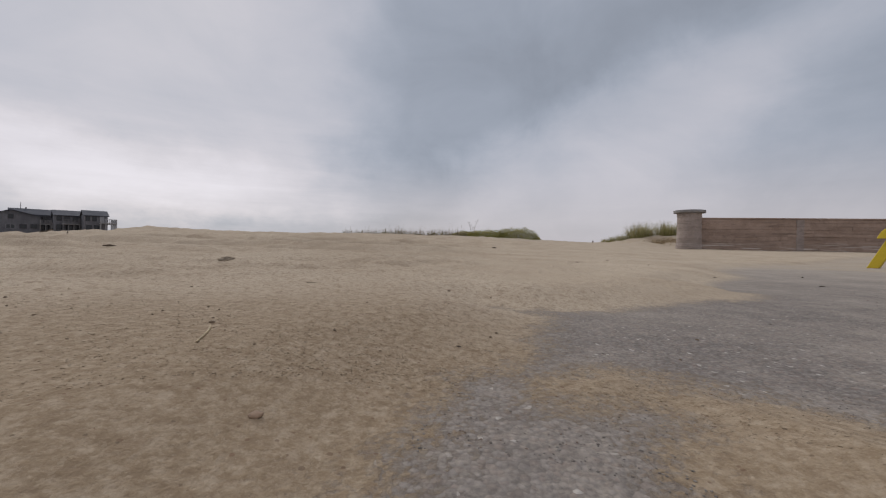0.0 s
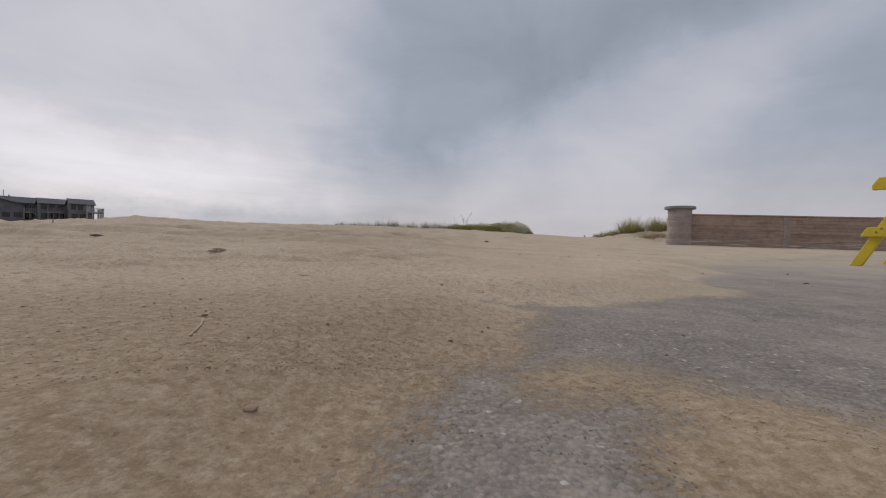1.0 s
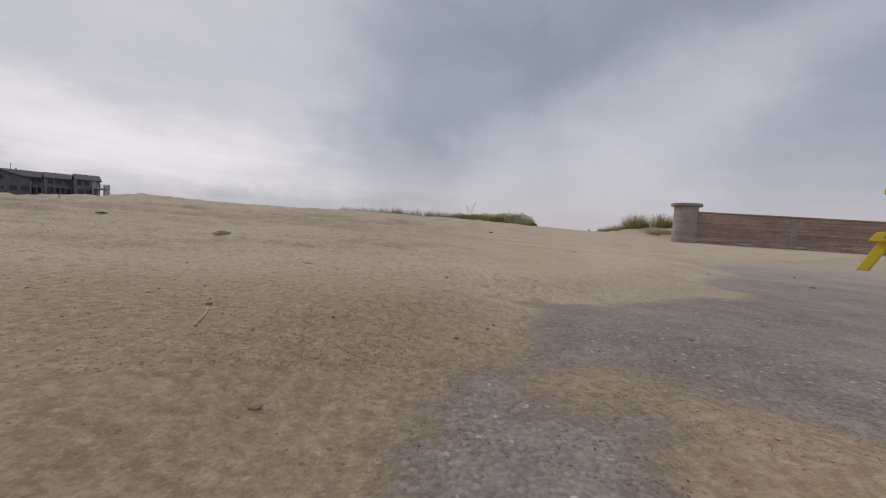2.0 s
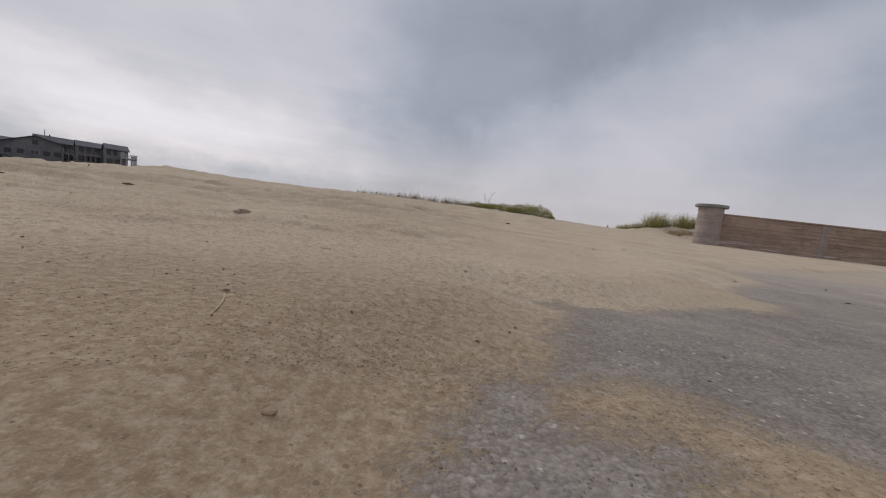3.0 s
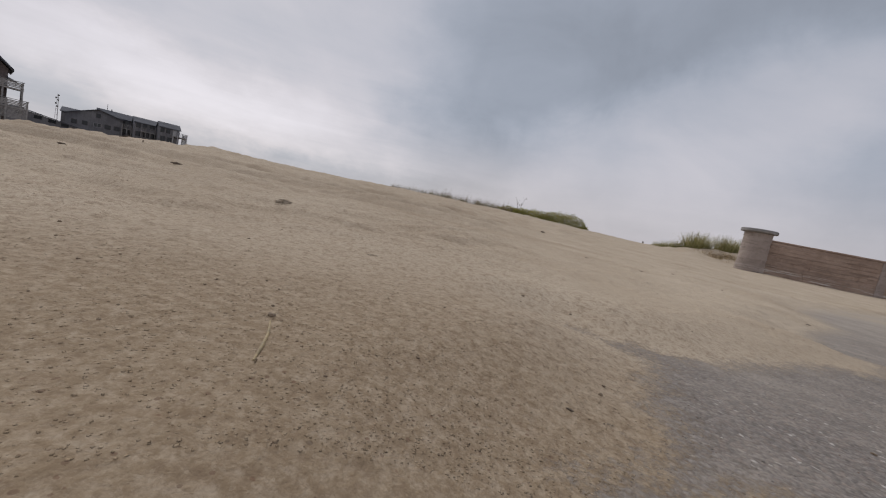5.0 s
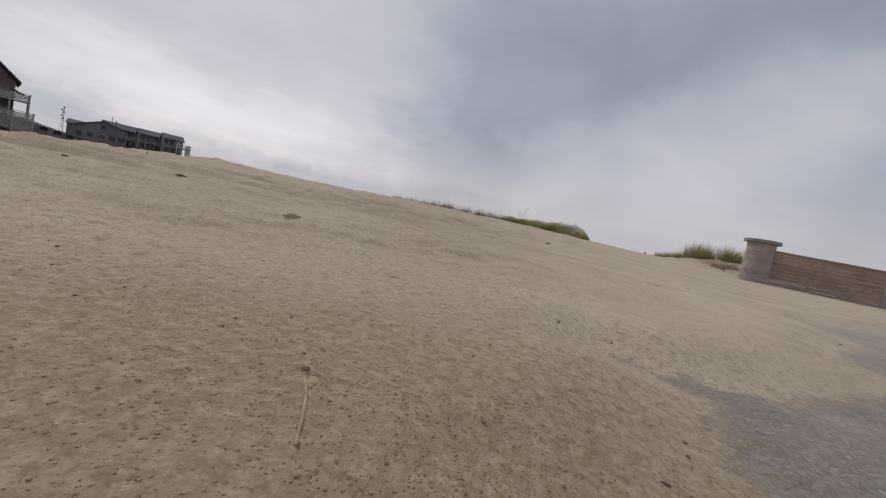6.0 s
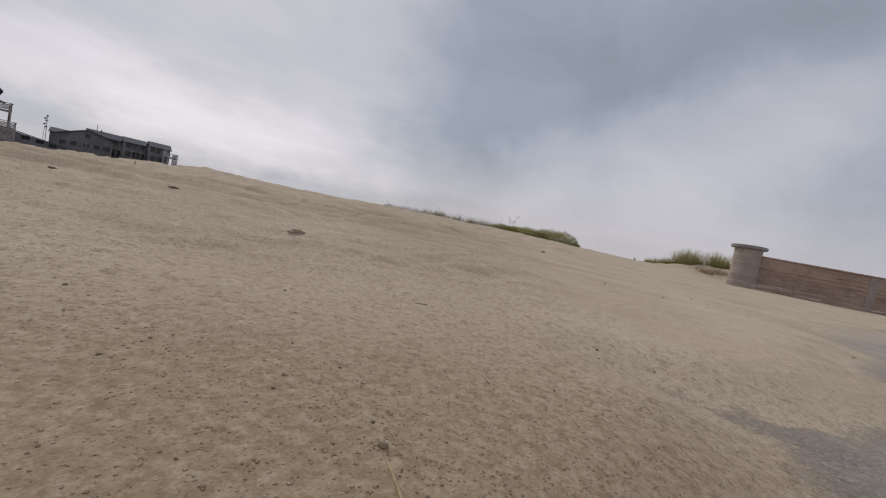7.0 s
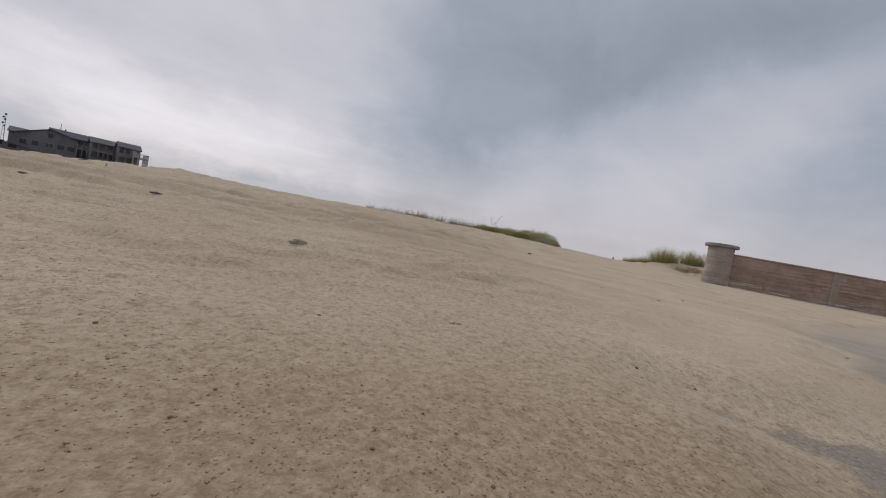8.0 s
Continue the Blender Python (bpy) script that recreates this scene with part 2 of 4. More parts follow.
def make_block_material(name, low, high, worn, bloom):
    """Weathered cast concrete with faint level bands, blotches, and lime bloom low down."""
    mat, n = material(name)
    at = n.add("ShaderNodeNewGeometry").outputs["Position"]
    up = n.add("ShaderNodeSeparateXYZ", {0: at}).outputs[2]
    flat = n.stretch(at, 0.9, 0.9, 7.0)
    own = n.add("ShaderNodeObjectInfo").outputs["Random"]
    band, stain, blotch, fine = n.noise(flat, 1.6, 6.0, 0.65, 0.5), n.noise(at, 1.1, 7.0, 0.65, 0.4), n.noise(at, 5.5, 6.0, 0.65), n.noise(at, 45.0, 5.0, 0.7)
    c = n.mix(n.ramp(stain, 0.32, 0.68), rgb(*low), rgb(*high))
    c = n.mix(n.ramp(own, 0.0, 1.0, 0.0, 0.40), c, rgb(*[v * 0.75 for v in low]))
    c = n.mix(n.ramp(blotch, 0.52, 0.72, 0.0, 0.55), c, rgb(*[v * 0.62 for v in low]))
    c = n.mix(n.ramp(blotch, 0.44, 0.28, 0.0, 0.40), c, rgb(*[min(1.0, v * 1.2) for v in high]))
    c = n.mix(n.ramp(band, 0.52, 0.66, 0.0, 0.55), c, rgb(*[v * 0.6 for v in low]))
    c = n.mix(n.ramp(n.noise(flat, 2.6, 5.0, 0.7), 0.64, 0.76, 0.0, 0.45), c, rgb(*worn))
    lime = n.m("MULTIPLY", n.ramp(n.noise(n.stretch(at, 0.5, 0.5, 16.0), 2.0, 4.0, 0.6), 0.52, 0.64), n.ramp(up, 0.55, 0.28, 0.0, bloom))
    c = n.mix(lime, c, rgb(0.62, 0.57, 0.52))
    c = n.mix(n.ramp(fine, 0.4, 0.8, 0.0, 0.4), c, rgb(*[v * 0.6 for v in low]))
    finish(n, c, 0.93, n.m("ADD", fine, n.m("ADD", n.m("MULTIPLY", band, 1.2), n.m("MULTIPLY", blotch, 1.2))), 0.014, 0.8, 0.0, 0.15)
    return mat


def make_leaf_material(name, dark, light, dry, dry_share):
    """Leaves or blades, each with its own shade."""
    mat, n = material(name)
    isle = n.add("ShaderNodeNewGeometry").outputs["Random Per Island"]
    c = n.mix(isle, rgb(*dark), rgb(*light))
    c = n.mix(n.m("LESS_THAN", n.m("FRACT", n.m("MULTIPLY", isle, 37.7)), dry_share), c, rgb(*dry))
    c = n.mix(n.ramp(n.noise(where(n), 1.6, 3.0), 0.35, 0.7, 0.0, 0.4), c, rgb(*dark))
    shader = n.add("ShaderNodeBsdfPrincipled", {"Base Color": c, "Roughness": 0.65, "Specular IOR Level": 0.25})
    thin = n.add("ShaderNodeBsdfTranslucent", {"Color": c})
    mix = n.add("ShaderNodeMixShader", {0: 0.30, 1: shader.outputs[0], 2: thin.outputs[0]})
    n.l.new(mix.outputs[0], n.add("ShaderNodeOutputMaterial").inputs[0])
    return mat


def make_shingle_material(name, low, high, rows):
    """Grey cedar or roof shingles in level rows, weathered in streaks."""
    mat, n = material(name)
    p = where(n)
    wave = n.add("ShaderNodeTexWave", {"Vector": p, "Scale": rows, "Distortion": 1.2, "Detail": 3.0})
    wave.bands_direction, wave.wave_profile = "Z", "SAW"
    stain, streak = n.noise(p, 0.35, 6.0, 0.65), n.noise(n.stretch(p, 3.0, 3.0, 0.4), 1.2, 4.0)
    c = n.mix(n.ramp(stain, 0.3, 0.7), rgb(*low), rgb(*high))
    c = n.mix(n.ramp(streak, 0.4, 0.8, 0.0, 0.5), c, rgb(*[v * 0.6 for v in low]))
    c = n.mix(n.m("MULTIPLY", wave.outputs["Fac"], 0.3), c, rgb(*[v * 0.6 for v in low]))
    finish(n, c, 0.9, wave.outputs["Fac"], 0.03, 0.5, 0.0, 0.2)
    return mat


def make_glass_material():
    mat, n = material("window_glass")
    finish(n, rgb(0.02, 0.025, 0.03), n.ramp(n.noise(where(n), 0.8, 2.0), 0.3, 0.7, 0.06, 0.14), None, gloss=0.5)
    return mat


GROUND = make_ground_material()
BLOCK = make_block_material("wall_block", (0.33, 0.242, 0.190), (0.465, 0.350, 0.282), (0.58, 0.49, 0.41), 1.0)
COLUMN = make_block_material("column_stone", (0.325, 0.268, 0.235), (0.465, 0.392, 0.350), (0.54, 0.48, 0.43), 0.3)
CAP = plain("cap_concrete", (0.26, 0.25, 0.245), 0.9, 0.22, 3.0, 0.006, 50.0)
MORTAR = plain("mortar", (0.24, 0.205, 0.18), 0.95, 0.2, 4.0, 0.004, 60.0)
YELLOW = plain("yellow_paint", (0.62, 0.46, 0.035), 0.55, 0.12, 7.0, 0.001, 120.0, grain=(1, 1, 1))
STEEL = plain("bolt_steel", (0.30, 0.27, 0.22), 0.5, 0.3, 40.0, 0.0005, 200.0, 0.8)
SHRUB = make_leaf_material("shrub_leaf", (0.215, 0.205, 0.050), (0.47, 0.44, 0.125), (0.36, 0.30, 0.14), 0.07)
BLADE = make_leaf_material("grass_blade", (0.19, 0.185, 0.07), (0.44, 0.41, 0.185), (0.50, 0.42, 0.24), 0.26)
STRAW = make_leaf_material("dry_stalk", (0.17, 0.135, 0.085), (0.34, 0.28, 0.19), (0.12, 0.13, 0.06), 0.3)
ROOTS = make_leaf_material("dead_root", (0.30, 0.22, 0.12), (0.60, 0.48, 0.29), (0.20, 0.14, 0.075), 0.25)
TWIGS = plain("shrub_wood", (0.13, 0.10, 0.07), 0.9, 0.3, 10.0)
STONE = plain("dark_stone", (0.19, 0.14, 0.095), 0.8, 0.4, 90.0, 0.001, 500.0)
RUST_STONE = plain("rust_stone", (0.33, 0.235, 0.165), 0.85, 0.35, 160.0, 0.0006, 700.0)
BARK = plain("dead_wood", (0.12, 0.085, 0.05), 0.85, 0.35, 60.0, 0.001, 400.0)
STEM = plain("straw_stem", (0.33, 0.255, 0.14), 0.6, 0.35, 120.0, 0.0004, 700.0)
DRIFT = plain("driftwood", (0.13, 0.10, 0.075), 0.9, 0.3, 12.0, 0.004, 80.0)
LITTER = plain("dry_weed", (0.36, 0.30, 0.225), 0.9, 0.35, 300.0, 0.001, 700.0)
SHELL = plain("shell", (0.52, 0.48, 0.42), 0.5, 0.2, 200.0, 0.0003, 900.0)
CEDAR = make_shingle_material("weathered_cedar", (0.135, 0.134, 0.145), (0.245, 0.240, 0.250), 2.2)
CEDAR_RED = make_shingle_material("brown_cedar", (0.13, 0.108, 0.104), (0.20, 0.17, 0.165), 2.2)
ROOF = make_shingle_material("roof_shingle", (0.078, 0.084, 0.100), (0.120, 0.126, 0.143), 1.6)
DECK = plain("grey_deck_wood", (0.27, 0.26, 0.255), 0.85, 0.25, 1.5, 0.01, 20.0)
TRIM_GREY = plain("grey_trim", (0.17, 0.165, 0.165), 0.85, 0.25, 1.5, 0.01, 20.0)
TRIM_DARK = plain("dark_trim", (0.05, 0.045, 0.045), 0.8, 0.25, 2.0, 0.01, 20.0)
WHITE = plain("white_paint", (0.34, 0.34, 0.35), 0.6, 0.12, 1.0, 0.004, 20.0)
GLASS = make_glass_material()
MAST_RED = plain("mast_red", (0.25, 0.06, 0.05), 0.6, 0.2, 2.0)
RUST = plain("mast_steel", (0.22, 0.21, 0.22), 0.6, 0.2, 2.0)


# ---- helpers for building ----
def part(name, bm, mat, parent=None, label="", at=None):
    mesh = bpy.data.meshes.new(name)
    bm.to_mesh(mesh)
    bm.free()
    mesh.materials.append(mat)
    ob = new(name, mesh)
    ob.parent = parent
    if at is not None:
        ob.matrix_local = at
    return tagged(ob, label) if label else ob


def thing(name, label, category, at, group="", kind=""):
    ob = new(name)
    ob.empty_display_size = 0.1
    ob.matrix_world = at
    return tagged(ob, label, category, group, kind)


def box(bm, lo, hi, bevel=0.0, turn=None):
    """A box from corner to corner, with its edges broken."""
    lo, hi = Vector(lo), Vector(hi)
    m = Matrix.Translation((lo + hi) / 2)
    if turn is not None:
        m = m @ turn
    made = bmesh.ops.create_cube(bm, size=1.0, matrix=m @ Matrix.Diagonal((*(hi - lo), 1)))
    if bevel:
        edges = list({e for v in made["verts"] for e in v.link_edges})
        bmesh.ops.bevel(bm, geom=edges, offset=bevel, segments=1, affect="EDGES")
    return bm


def bar(bm, a, b, width, depth, bevel=0.0):
    """A board or post from a to b."""
    a, b = Vector(a), Vector(b)
    turn = (b - a).to_track_quat("Z", "Y").to_matrix().to_4x4()
    made = bmesh.ops.create_cube(bm, size=1.0, matrix=Matrix.Translation((a + b) / 2) @ turn @ Matrix.Diagonal((width, depth, (b - a).length, 1)))
    if bevel:
        edges = list({e for v in made["verts"] for e in v.link_edges})
        bmesh.ops.bevel(bm, geom=edges, offset=bevel, segments=1, affect="EDGES")
    return bm


def rod(bm, points, radii, sides=6):
    """A tube through points, with a radius for each."""
    rings = []
    for i, p in enumerate(points):
        p = Vector(p)
        d = Vector(points[min(i + 1, len(points) - 1)]) - Vector(points[max(i - 1, 0)])
        turn = d.to_track_quat("Z", "Y").to_matrix()
        rings.append([bm.verts.new(p + turn @ Vector((math.cos(a), math.sin(a), 0)) * radii[i]) for a in [2 * math.pi * k / sides for k in range(sides)]])
    for r0, r1 in zip(rings, rings[1:]):
        for k in range(sides):
            bm.faces.new((r0[k], r0[(k + 1) % sides], r1[(k + 1) % sides], r1[k]))
    bm.faces.new(rings[0][::-1])
    bm.faces.new(rings[-1])
    return bm


def prism(bm, outline, y0, y1):
    """A plate with an outline in x and z, from y0 to y1."""
    a = [bm.verts.new((x, y0, z)) for x, z in outline]
    b = [bm.verts.new((x, y1, z)) for x, z in outline]
    bm.faces.new(a)
    bm.faces.new(b[::-1])
    for i in range(len(a)):
        j = (i + 1) % len(a)
        bm.faces.new((a[j], a[i], b[i], b[j]))
    bmesh.ops.recalc_face_normals(bm, faces=bm.faces)
    return bm


# ---- the ground ----
TABLE = np.random.RandomState(7).rand(256, 256)


def rough2(x, y, scale, octaves=4, gain=0.5):
    """Smooth noise about 0 over the plan, for arrays."""
    total, amp = np.zeros_like(x, dtype=float), 1.0
    for o in range(octaves):
        u, v = x * scale + 17.3 * o, y * scale + 31.7 * o
        i, j = np.floor(u).astype(int), np.floor(v).astype(int)
        fu, fv = u - i, v - j
        fu, fv = fu * fu * (3 - 2 * fu), fv * fv * (3 - 2 * fv)
        a, b = TABLE[i % 256, j % 256], TABLE[(i + 1) % 256, j % 256]
        c, d = TABLE[i % 256, (j + 1) % 256], TABLE[(i + 1) % 256, (j + 1) % 256]
        total += amp * ((a * (1 - fu) + b * fu) * (1 - fv) + (c * (1 - fu) + d * fu) * fv - 0.5)
        amp, scale = amp * gain, scale * 2.03
    return total


def step(x, lo, hi):
    t = np.clip((x - lo) / (hi - lo), 0, 1)
    return t * t * (3 - 2 * t)


# the bare patches of asphalt in plan
BARE = [(0.055, 0.515), (0.12, 0.49), (0.228, 0.505), (0.30, 0.56), (0.42, 0.634), (0.52, 0.655), (0.60, 0.74), (0.56, 0.82), (0.68, 0.98), (0.95, 1.22), (1.15, 1.62), (1.75, 2.2), (3.7, 3.9), (6.5, 5.8), (9.5, 7.2),
        (14, 7), (14, -5), (0.6, -0.6), (-0.1, -0.3), (-0.05, 0.05), (-0.028, 0.14), (-0.018, 0.17), (-0.008, 0.205), (0.004, 0.235), (0.045, 0.268), (0.07, 0.31), (0.085, 0.37), (0.118, 0.44), (0.10, 0.47)]
# sand lying on the asphalt
ISLE = [(0.060, 0.212), (0.078, 0.238), (0.108, 0.256), (0.138, 0.240), (0.118, 0.212), (0.084, 0.197)]
LOBE = [(0.122, 0.212), (0.15, 0.224), (0.176, 0.207), (0.20, 0.187), (0.24, 0.15), (0.32, 0.05), (0.115, 0.03), (0.102, 0.13), (0.106, 0.155), (0.118, 0.18)]


def inside(x, y, outline):
    """Distance within an outline, negative outside."""
    best, odd = np.full(x.shape, 1e9), np.zeros(x.shape, bool)
    for (ax, ay), (bx, by) in zip(outline, outline[1:] + outline[:1]):
        ex, ey = bx - ax, by - ay
        t = np.clip(((x - ax) * ex + (y - ay) * ey) / (ex * ex + ey * ey), 0, 1)
        best = np.minimum(best, np.hypot(x - ax - t * ex, y - ay - t * ey))
        crosses = ((ay > y) != (by > y)) & (x < (bx - ax) * (y - ay) / (by - ay + 1e-12) + ax)
        odd ^= crosses
    return np.where(odd, best, -best)


def bare(x, y):
    d = np.minimum(inside(x, y, BARE), np.minimum(-inside(x, y, ISLE), -inside(x, y, LOBE)))
    # further off the asphalt shows only through a thin veil of sand
    thin = step(np.hypot(x, y), 1.3, 3.2)
    veil = 0.010 + 0.05 * rough2(x * 0.35, y * 1.1, 1.3, 3)
    d = np.where(d > 0, d * (1 - thin) + np.minimum(d, veil) * thin, d)
    return np.clip(d, -0.3, 0.3)


# bearing of the skyline, its rise as seen from the eye and its distance
SKY_AZ = [-180, -75, -58, -52, -46, -41, -38, -35.5, -30, -20, -9, 2, 8, 14.7, 21, 26, 32, 45, 70, 110, 180]
SKY_UP = [-0.01, -0.03, -0.020, -0.004, 0.0075, 0.0155, 0.0225, 0.0200, 0.0212, 0.0238, 0.0262, 0.0258, 0.0222, 0.0175, 0.0152, 0.0145, 0.0045, 0.0025, 0.0, 0.0, 0.0]
SKY_AT = [14, 14, 13, 13, 13.2, 13.5, 13.6, 14, 15, 16, 17.5, 22, 23, 23.5, 22, 21, 21, 21, 20, 14, 14]


def rise(x, y):
    """Height of the ground without the thin sand sheet."""
    r, az = np.hypot(x, y), np.degrees(np.arctan2(x, y))
    up, rc = np.interp(az, SKY_AZ, SKY_UP), np.interp(az, SKY_AZ, SKY_AT)
    top = 0.10 + up * rc
    t = np.clip(r / rc, 0, 1)
    z = top * np.power(t, 1.55)
    z = np.where(r > rc, np.maximum(top - 0.035 * (r - rc), -0.6 - 0.0 * r), z)
    # trodden, wind-combed sand towards the crest
    dune = step(r, 2.0, 7.0) * step(-az, -24, -14) * (1 - step(r, rc * 1.1, rc * 2))
    z += dune * (0.09 * rough2(x * 0.6, y * 1.5, 0.9, 4) + 0.065 * rough2(x * 0.7, y * 1.6, 3.2, 4))
    z += 0.02 * dune * np.abs(rough2(x * 0.4, y * 1.3, 0.55, 2))
    # hummock with marram grass beside the pillar
    hump = np.exp(-((x - 11.2) / 2.1) ** 2 - ((y - 18.0) / 1.7) ** 2) * 0.58 + np.exp(-((x - 9.2) / 1.0) ** 2 - ((y - 17.4) / 1.0) ** 2) * 0.12
    hollow = np.exp(-((x - 9.7) / 0.45) ** 2 - ((y - 16.9) / 0.35) ** 2) * 0.08
    z += hump - hollow + (hump > 0.03) * 0.09 * rough2(x, y, 1.9, 3)
    # a slight dip in the paving
    z -= 0.055 * np.exp(-((x - 4.3) / 2.2) ** 2 - ((y - 3.6) / 1.8) ** 2)
    # sand banked against the foot of the wall
    z += 0.03 * np.exp(-((y - (15.0 - 0.18 * x)) / 0.9) ** 2) * step(x, 8.0, 9.5) * (1 + rough2(x, y, 0.7, 2))
    return z


def ground_z(x, y, d=None):
    x, y = np.asarray(x, float), np.asarray(y, float)
    d = bare(x, y) if d is None else d
    r = np.hypot(x, y)
    z = rise(x, y)
    z += 0.022 * step(-d, -0.005, 0.13)
    sand = step(-d, -0.01, 0.05)
    z += sand * (0.0055 * rough2(x * 0.7, y, 7.0, 3) + 0.0016 * rough2(x, y, 50.0, 2)) * np.clip(r * 1.6, 0.25, 1.6)
    # low wind ripples
    az = np.degrees(np.arctan2(x, y))
    ripple = np.sin((y + 0.30 * x + 0.30 * rough2(x, y, 2.2, 3)) * 2 * math.pi / 0.26)
    ripple = ripple + 0.5 * np.sin((y - 0.2 * x + 0.22 * rough2(x + 9, y, 3.1, 2)) * 2 * math.pi / 0.11)
    z += sand * 0.0085 * ripple * step(r, 0.24, 1.2) * (1 - step(r, 8, 14)) * step(-az, -14, 6) * np.clip(0.55 + 1.6 * rough2(x, y, 0.9, 2), 0.1, 1)
    z += (1 - sand) * 0.0008 * rough2(x, y, 200.0, 2)
    # wind ledges up the slope, wider apart further off, each with a steep face and a gentle back
    lay = np.maximum(y + 0.16 * x + 0.50 * rough2(x * 0.45, y, 0.8, 4), -1.0)
    u = np.log1p(0.30 * lay) / 0.30 / 0.40
    f = u - np.floor(u)
    ledge = np.where(f < 0.16, f / 0.16, ((1 - f) / 0.84) ** 1.5)
    patchy = np.clip(0.55 + 2.0 * rough2(x * 0.6 + 5, y, 0.7, 3), 0.0, 1)
    z += sand * np.clip(0.022 + 0.010 * r, 0, 0.06) * ledge * step(r, 0.9, 2.4) * (1 - step(r, 4.5, 8)) * step(-az, -14, 4) * patchy
    # crusted grains and small clods
    crust = np.abs(rough2(np.radians(az) * 60.0, np.log(np.maximum(r, 0.02)) * 34.0, 1.0, 2))
    z += sand * 0.0042 * np.clip(r, 0.12, 3.0) * (crust - 0.2) * (1 - step(r, 7, 12))
    return z


def build_ground():
    """One sheet on rings that widen from the near sand to the horizon."""
    rings = np.concatenate([np.geomspace(0.03, 0.115, 36), np.geomspace(0.12, 6, 560), np.geomspace(6.1, 30, 130), np.geomspace(32, 4000, 40)])
    angles = np.radians(np.concatenate([np.arange(-66, 58, 0.27), np.arange(58, 294, 4.0)]))
    count, spokes = len(rings), len(angles)
    r, a = np.meshgrid(rings, angles, indexing="ij")
    x, y = (r * np.sin(a)).ravel(), (r * np.cos(a)).ravel()
    d = bare(x, y)
    z = ground_z(x, y, d)
    verts = np.vstack([np.column_stack([x, y, z]), [[0, 0, float(ground_z(0.0, 0.0))]]])
    i, j = np.meshgrid(np.arange(count - 1), np.arange(spokes), indexing="ij")
    k = (j + 1) % spokes
    quads = np.stack([i * spokes + j, (i + 1) * spokes + j, (i + 1) * spokes + k, i * spokes + k], -1).reshape(-1, 4)
    faces = quads[:, ::-1].tolist() + [[(s + 1) % spokes, s, count * spokes] for s in range(spokes)]
    mesh = bpy.data.meshes.new("ground")
    mesh.from_pydata(verts.tolist(), [], faces)
    mesh.attributes.new("asphalt", "FLOAT", "POINT").data.foreach_set("value", np.append(d, 0.1).astype(np.float32))
    mesh.polygons.foreach_set("use_smooth", [True] * len(mesh.polygons))
    mesh.materials.append(GROUND)
    mesh.update()
    return tagged(new("ground", mesh), "dry tan beach sand blown over worn grey asphalt", "sand", kind="structure")


build_ground()


def stand(x, y):
    return float(ground_z(x, y))


# ---- the block wall and its end pillar ----
WALL_A, WALL_B = Vector((9.20, 13.62, 0)), Vector((19.5, 11.76, 0))
WALL_TOP, COURSE, WALL_T = 1.31, 0.118, 0.22
WALL_DIR = (WALL_B - WALL_A).normalized()
WALL_TURN = math.degrees(math.atan2(WALL_DIR.y, WALL_DIR.x))
WALL_LEN = (WALL_B - WALL_A).length


def build_wall():
    wall = thing("wall_boundary", "weathered brown board-marked concrete wall half buried in sand", "wall", pose(WALL_A.x, WALL_A.y, 0, 0, 0, WALL_TURN), kind="structure")
    part("wall_core", box(bmesh.new(), (0.0, 0.022, -0.15), (WALL_LEN, WALL_T - 0.012, WALL_TOP - 0.055)), BLOCK, wall)
    rng = random.Random(3)
    rows = int(WALL_TOP / COURSE) + 1
    for row in range(rows):
        z, x = WALL_TOP - 0.06 - (row + 1) * COURSE, -rng.uniform(0.1, 1.2)
        tall = COURSE - rng.uniform(0.001, 0.007)
        while x < WALL_LEN - 0.3:
            x1 = x + rng.uniform(1.1, 2.6)
            lo, hi = max(0.05, x), min(x1, WALL_LEN)
            if hi - lo > 0.2:
                out = rng.uniform(-0.008, 0.010)
                bm = box(bmesh.new(), (lo + 0.001, out, z), (hi - 0.001, 0.06, z + tall), 0.003)
                for v in bm.verts:
                    v.co += Vector((0, rng.uniform(-0.004, 0.004), rng.uniform(-0.002, 0.002)))
                part("panel", bm, BLOCK, wall)
            x = x1
    # a narrow pier where two lengths of wall meet
    part("pier", box(bmesh.new(), (3.00, -0.012, -0.15), (3.24, WALL_T + 0.01, WALL_TOP - 0.07), 0.012), COLUMN, wall)
    x = 0.0
    while x < WALL_LEN:
        wide = rng.uniform(1.2, 2.2)
        top = box(bmesh.new(), (x + 0.002, -0.012, WALL_TOP - 0.058), (min(x + wide, WALL_LEN) - 0.002, WALL_T + 0.006, WALL_TOP + rng.uniform(-0.006, 0.004)), 0.012)
        part("coping", top, BLOCK, wall)
        x += wide
    return wall


build_wall()


